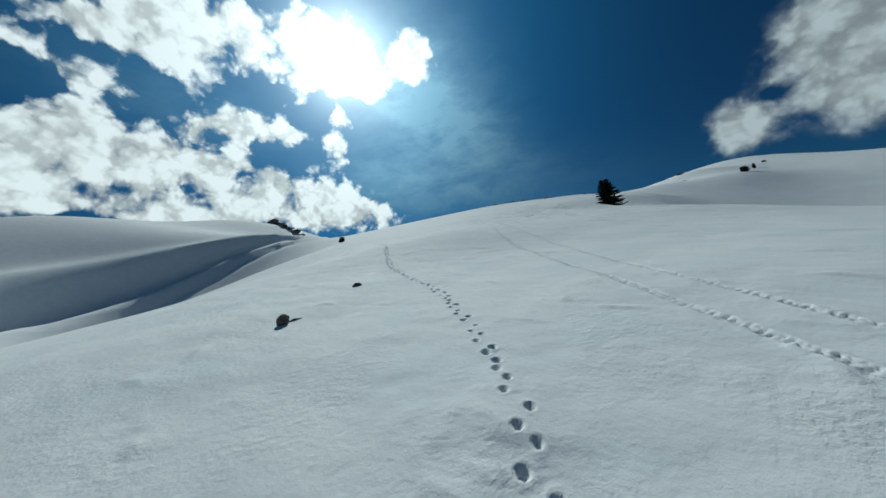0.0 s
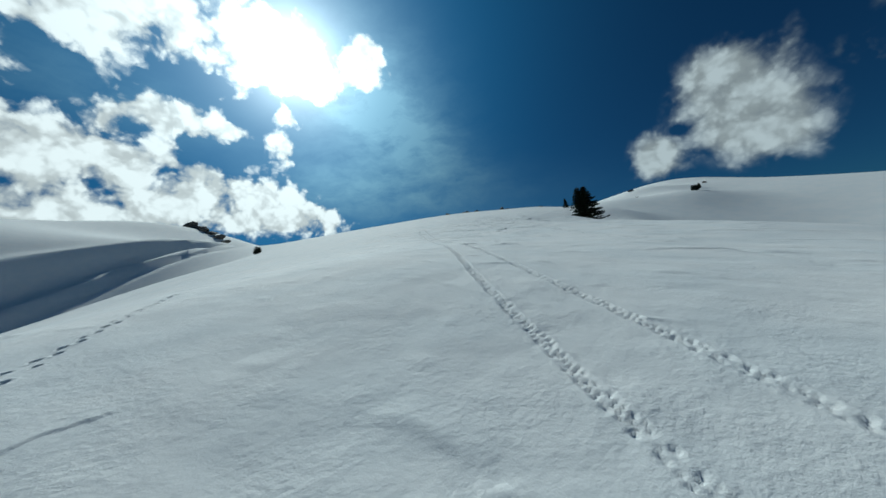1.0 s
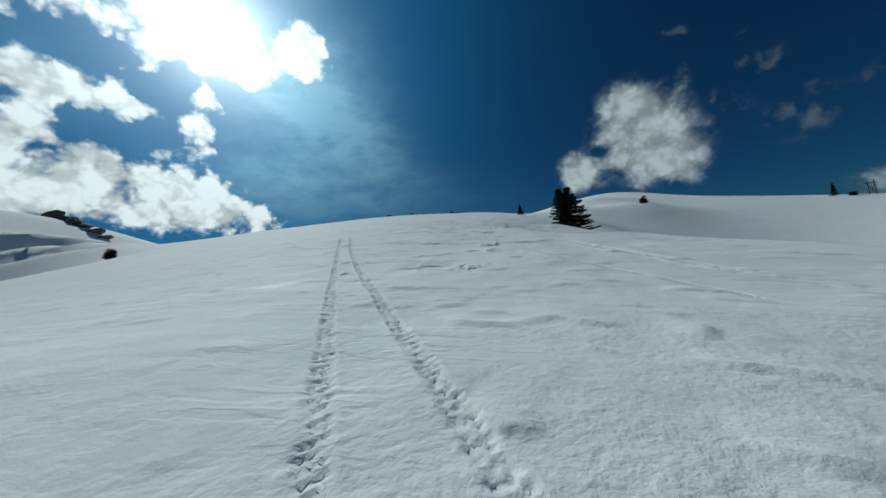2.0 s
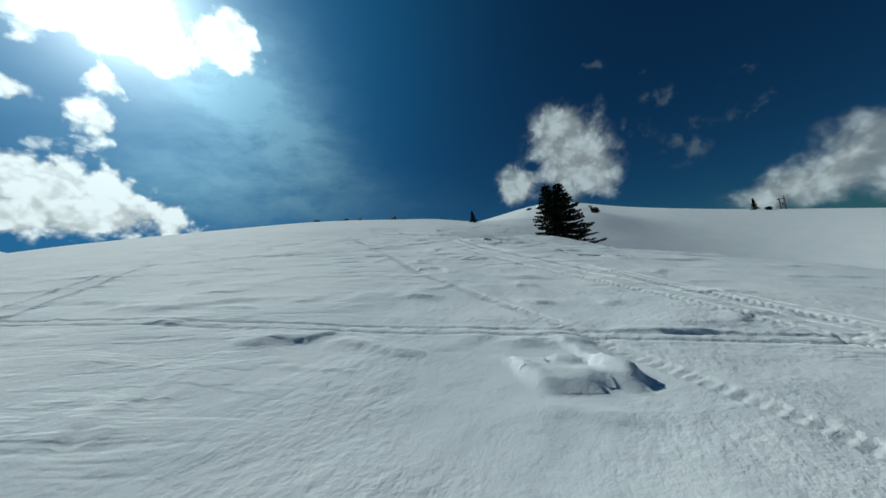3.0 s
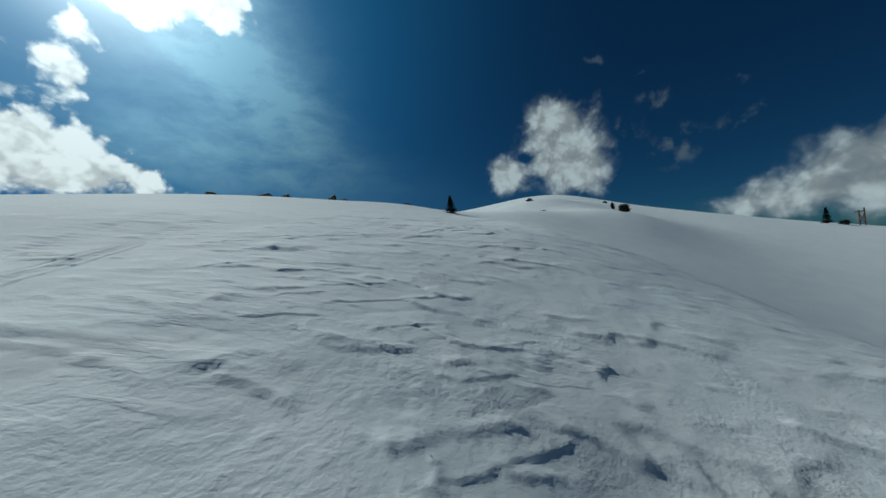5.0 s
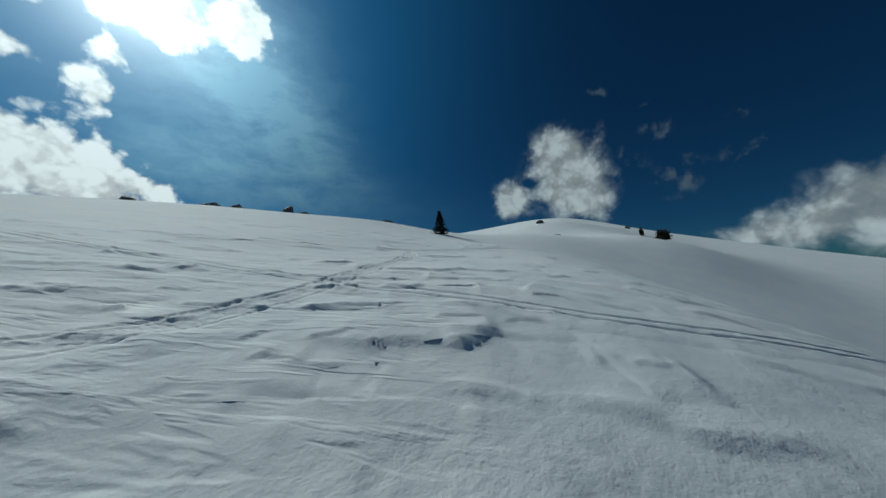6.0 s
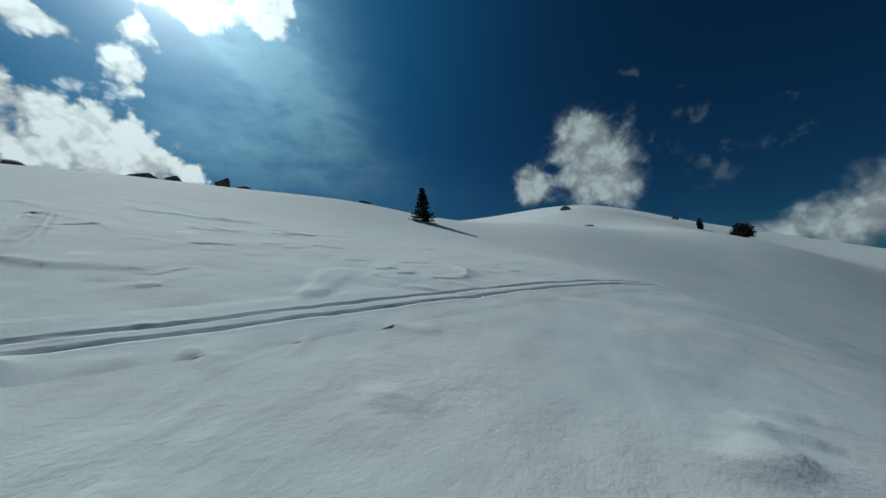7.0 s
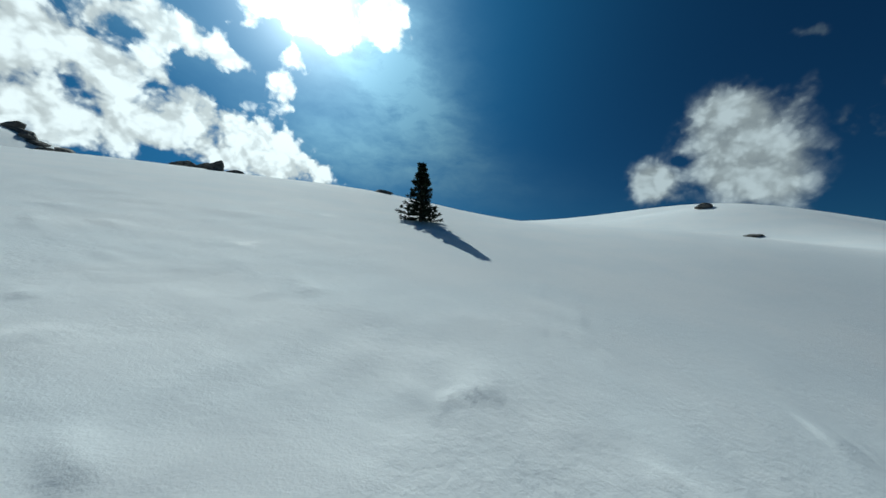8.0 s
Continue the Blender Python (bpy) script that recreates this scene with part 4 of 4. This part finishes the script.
def fir(parent, at, tall, spread, rng, flag=None, pull=0.0, bare=0.04, dense=1.0, droop=0.25, blunt=0.8, low=0.72):
    """One fir: trunk, limbs and crown as parts of parent. flag, pull: the way that the longer limbs point, and how much."""
    at = Vector(at)
    lean = Vector((rng.uniform(-0.03, 0.03), rng.uniform(-0.03, 0.03), 1))
    heights = [tall * k / 9 for k in range(10)]
    axis = [at + lean * h + Vector((math.sin(h * 1.3 + tall) * 0.02 * tall / 6, math.cos(h * 1.7) * 0.02 * tall / 6, 0)) for h in heights]
    trunk, crown = Soup(), Soup()
    trunk.tube(axis, [0.026 * tall * max(1 - h / tall, 0) ** 0.9 + 0.012 for h in heights], 9)
    level = bare * tall
    while level < tall * 0.985:
        share = level / tall
        count = rng.randint(6, 8) if share < 0.85 else rng.randint(5, 6)
        turn = rng.uniform(0, 7)
        for k in range(count):
            az = turn + 2 * math.pi * k / count + rng.uniform(-0.25, 0.25)
            out = Vector((math.cos(az), math.sin(az), 0))
            reach = spread * (1 - share) ** blunt * rng.uniform(0.66, 1.1) * (low + (1 - low) * min(share / 0.22, 1)) + 0.14
            if flag is not None:
                reach *= 1 + pull * (1 - 0.45 * share) * out.dot(flag)
            if rng.random() < 0.1:
                reach *= 0.55
            rise = 0.02 * share - droop * (1 - share) + rng.uniform(-0.1, 0.1)
            base = at + lean * (level + rng.uniform(-0.09, 0.09))
            points = []
            for i in range(7):
                f = i / 6
                bend = Vector((-out.y, out.x, 0)) * math.sin(f * 2 + az * 3) * 0.04 * reach
                points.append(base + out * reach * f + Vector((0, 0, reach * (rise * f + 0.08 * f ** 3 - 0.03 * math.sin(f * 3.1)))) + bend)
            trunk.tube(points, [max(0.02 * reach * (1 - i / 6.5), 0.006) for i in range(7)], 4)
            steps = max(5, int(reach / 0.085 * dense))
            for i in range(steps):
                f = 0.1 + 0.9 * (i + rng.random()) / steps
                j = min(int(f * 6), 5)
                p = points[j].lerp(points[j + 1], f * 6 - j)
                way = (points[j + 1] - points[j]).normalized()
                side = way.cross(Vector((0, 0, 1))).normalized()
                twig = (0.2 + 0.17 * reach * (1.0 - f)) * rng.uniform(0.7, 1.25)
                for sign in (-1, 1):
                    aim = (way * rng.uniform(0.6, 1.0) + side * sign * rng.uniform(0.5, 0.9) + Vector((0, 0, rng.uniform(-0.22, 0.06)))).normalized()
                    flat = aim.cross(Vector((rng.uniform(-0.3, 0.3), rng.uniform(-0.3, 0.3), 1))).normalized()
                    crown.blade(p, aim, flat, twig, rng.uniform(0.05, 0.08))
                    for q in (0.25, 0.5, 0.75):
                        start = p + aim * twig * q
                        for s2 in (-1, 1):
                            aim2 = (aim * 0.8 + flat * s2 * 0.8 + Vector((0, 0, rng.uniform(-0.25, 0.12)))).normalized()
                            crown.blade(start, aim2, aim2.cross(Vector((rng.uniform(-0.5, 0.5), 0.2, 1))).normalized(), (0.06 + twig * 0.4 * (1.1 - q)) * rng.uniform(0.8, 1.3), rng.uniform(0.028, 0.05))
                for lift in (-0.9, -0.4, 0.5):
                    hang = (way * rng.uniform(0.3, 1.0) + side * rng.uniform(-0.6, 0.6) + Vector((0, 0, lift * rng.uniform(0.6, 1.2)))).normalized()
                    crown.blade(p, hang, hang.cross(Vector((rng.uniform(-1, 1), rng.uniform(-1, 1), 0.2))).normalized(), rng.uniform(0.14, 0.26), rng.uniform(0.035, 0.06))
        level += (0.26 if share < 0.6 else 0.18) * (0.6 + 0.4 * min(tall / 6, 1)) * rng.uniform(0.8, 1.2)
    for _ in range(14):
        crown.blade(axis[-1] - Vector((0, 0, rng.uniform(0, 0.4))), Vector((rng.uniform(-0.6, 0.6), rng.uniform(-0.6, 0.6), 1)).normalized(), Vector((rng.uniform(-1, 1), rng.uniform(-1, 1), 0)).normalized(), 0.22, 0.03)
    part("trunk", trunk.mesh("trunk", True), (BARK,), parent)
    part("crown", crown.mesh("crown"), (FIR,), parent)


def thing(name, x, y, label, category, group="", sink=0.05):
    ob = new(name)
    ob.location = (x, y, foot(x, y, sink))
    return tagged(ob, label, category, group)


def big_fir():
    tree = thing("fir_tree", 39.5, 68.9, "dark twin-trunked fir with long lower limbs, snow round its foot", "tree", sink=0.3 + 0.15)
    rng = random.Random(3)
    flag = Vector((0.83, -0.56, 0))
    fir(tree, (0.5, -0.3, 0), 7.53, 2.7, rng, flag, 0.5, 0.03, 1.15, 0.18, 0.76, 0.75)
    fir(tree, (0.0, 0.6, 0), 7.73, 2.4, rng, -flag, 0.2, 0.03, 0.9, 0.22, 0.76, 0.4)


def small_fir(name, x, y, tall, spread, seed, label):
    tree = thing(name, x, y, label, "tree", sink=0.1)
    fir(tree, (0, 0, 0), tall, spread, random.Random(seed), None, 0, 0.1, 0.6, 0.06, 1.5, 0.8)


def bush(x, y, long, wide, tall, seed, label, name="bush", turn=0.0):
    """A low dense shrub of many short sprays round a few stems."""
    ob = thing(name, x, y, label, "bush", sink=0.15)
    rng = random.Random(seed)
    stems, crown = Soup(), Soup()
    c, s = math.cos(turn), math.sin(turn)
    for k in range(16):
        az, lift = rng.uniform(0, 2 * math.pi), rng.uniform(0.25, 1.0)
        flat = math.sqrt(max(1 - lift * lift * 0.9, 0.05))
        a, b = math.cos(az) * long * flat * 0.8, math.sin(az) * wide * flat * 0.8
        tip = Vector((a * c - b * s, a * s + b * c, tall * lift * rng.uniform(0.7, 1.0)))
        points = [tip * f + Vector((0, 0, 0.12 * tall * math.sin(f * 3.1))) for f in (0, 0.35, 0.7, 1)]
        stems.tube(points, (0.05, 0.035, 0.02, 0.008), 5)
        for _ in range(260):
            f = rng.uniform(0.25, 1.08)
            p = tip * f + Vector((rng.gauss(0, 0.16 * long), rng.gauss(0, 0.16 * wide), rng.gauss(0, 0.1 * tall)))
            p.z = max(p.z, 0.05)
            way = Vector((rng.gauss(0, 1) + tip.x, rng.gauss(0, 1) + tip.y, rng.gauss(0.7, 0.7))).normalized()
            crown.blade(p, way, way.cross(Vector((rng.gauss(0, 1), rng.gauss(0, 1), 0.3))).normalized(), rng.uniform(0.14, 0.34) * (0.5 + 0.4 * tall), rng.uniform(0.03, 0.07))
    part("trunk", stems.mesh("trunk", True), (BARK,), ob)
    part("foliage", crown.mesh("foliage"), (JUNIPER,), ob)


def rock(x, y, size, seed, label, sink=0.3, turn=0.0, name="rock", lift=0.0):
    """A weathered boulder: facets cut off a ball, then roughened."""
    rng = random.Random(seed)
    bm = bmesh.new()
    bmesh.ops.create_icosphere(bm, subdivisions=4, radius=1.0)
    cuts = [(Vector((rng.gauss(0, 1), rng.gauss(0, 1), rng.gauss(0.2, 0.8))).normalized(), rng.uniform(0.5, 0.88)) for _ in range(13)]
    shift = Vector((rng.uniform(0, 50), rng.uniform(0, 50), rng.uniform(0, 50)))
    for v in bm.verts:
        for way, far in cuts:
            over = v.co.dot(way) - far
            if over > 0:
                v.co -= way * over * 0.93
        v.co *= 1 + 0.09 * noise.noise(v.co * 2.2 + shift) + 0.04 * noise.noise(v.co * 6 + shift)
        v.co = Vector((v.co.x * size[0], v.co.y * size[1], v.co.z * size[2]))
    mesh = bpy.data.meshes.new(name)
    bm.to_mesh(mesh)
    bm.free()
    mesh.materials.append(ROCK)
    ob = tagged(new(name, mesh), label, "rock")
    ob.location = (x, y, foot(x, y) + size[2] * (1 - 2 * sink) * 0.5 + lift)
    ob.rotation_euler = (rng.uniform(-0.15, 0.15), rng.uniform(-0.15, 0.15), turn)
    return ob


def lift_pylon(x, y):
    """Two steel posts with a head beam, a brace and a platform, far off on the shoulder."""
    ob = thing("lift_pylon", x, y, "rusty steel ski lift pylon on the snowy shoulder", "pylon", sink=0.6)
    ob.rotation_euler = (0, 0, radians(-20))

    def bar(name, a, b, r):
        soup = Soup()
        soup.tube([Vector(a), Vector(b)], (r, r), 8)
        part(name, soup.mesh(name), (STEEL,), ob)

    bar("post", (-1.2, 0, 0), (-1.2, 0, 5.0), 0.16)
    bar("post", (1.3, 0, 0), (1.3, 0, 5.6), 0.16)
    bar("head_beam", (-2.6, 0, 4.5), (1.8, 0, 4.7), 0.13)
    bar("brace", (-1.2, 0, 1.2), (1.3, 0, 4.0), 0.08)
    bar("brace", (1.3, 0, 1.2), (-1.2, 0, 4.0), 0.08)
    bar("cross_beam", (-1.2, 0, 2.8), (1.3, 0, 2.8), 0.09)


big_fir()
small_fir("fir_tree", 71.5, 123.3, 3.7, 1.75, 8, "small dark fir standing alone on the snow crest")
rock(-3.85, 13.35, (0.24, 0.17, 0.2), 1, "small dark block of rock breaking through the snow", 0.3, 0.6)
rock(-4.85, 8.95, (0.22, 0.18, 0.27), 2, "dark angular rock breaking through the snow", 0.25, 0.7)
rock(-4.5, 9.25, (0.34, 0.07, 0.1), 38, "thin dark rock edge beside a larger rock", 0.3, 0.75)
rock(-3.07, 14.0, (0.26, 0.06, 0.05), 3, "thin dark rock edge just clear of the snow", 0.4, 0.55)
rock(52.2, 140.5, (1.1, 0.9, 1.0), 4, "dark boulder on the snow crest", 0.2)
rock(54.5, 139.6, (0.8, 0.5, 0.4), 31, "low dark rock on the snow crest", 0.3)
rock(40.5, 157.0, (2.6, 1.5, 1.1), 5, "long dark outcrop on the snow crest", 0.15)
rock(44.8, 153.5, (1.5, 1.1, 1.0), 6, "low dark outcrop on the snow crest", 0.15)
rock(30.5, 152.0, (1.6, 1.0, 0.7), 32, "low dark outcrop on the snow crest", 0.2)
rock(69.3, 138.7, (1.4, 0.6, 0.35), 33, "thin dark rock band on the crest", 0.3, -0.6)
rock(117.5, 141.0, (1.8, 1.1, 0.75), 7, "dark boulder near the top of a snowy hill", 0.3)
rock(108.0, 129.0, (1.7, 0.6, 0.35), 34, "flat dark rock in the flank of a snowy hill", 0.3)
rock(147.0, 131.0, (1.4, 0.9, 0.7), 35, "dark boulder on the shoulder of a snowy hill", 0.3)
for step, (wide, tall) in enumerate(((13, 5.0), (11, 4.0), (12, 4.6), (10, 3.6), (9, 3.0), (8, 2.4))):
    rock(-240 + 10.5 * step, 438 - 5.6 * step, (wide, 7, tall), 50 + step, "dark rocky outcrop on a far snowy mountain", 0.32, -0.45, "rock_outcrop").rotation_euler.x *= 0.3
bush(115.8, 110.4, 1.45, 1.3, 2.1, 12, "dense dark juniper bush in deep snow")
bush(130.2, 120.2, 0.5, 0.45, 1.9, 13, "narrow dark juniper bush in deep snow")
bush(-41.5, 128.5, 1.3, 1.1, 2.4, 14, "dark rounded bush on the edge of the slope")
small_fir("fir_tree", 172.4, 83.1, 4.6, 1.5, 21, "distant wind-bent fir beside the lift pylon")
bush(176.5, 80.4, 2.2, 1.2, 1.4, 15, "low dark bush at the foot of the lift pylon")
lift_pylon(181.5, 77.6)
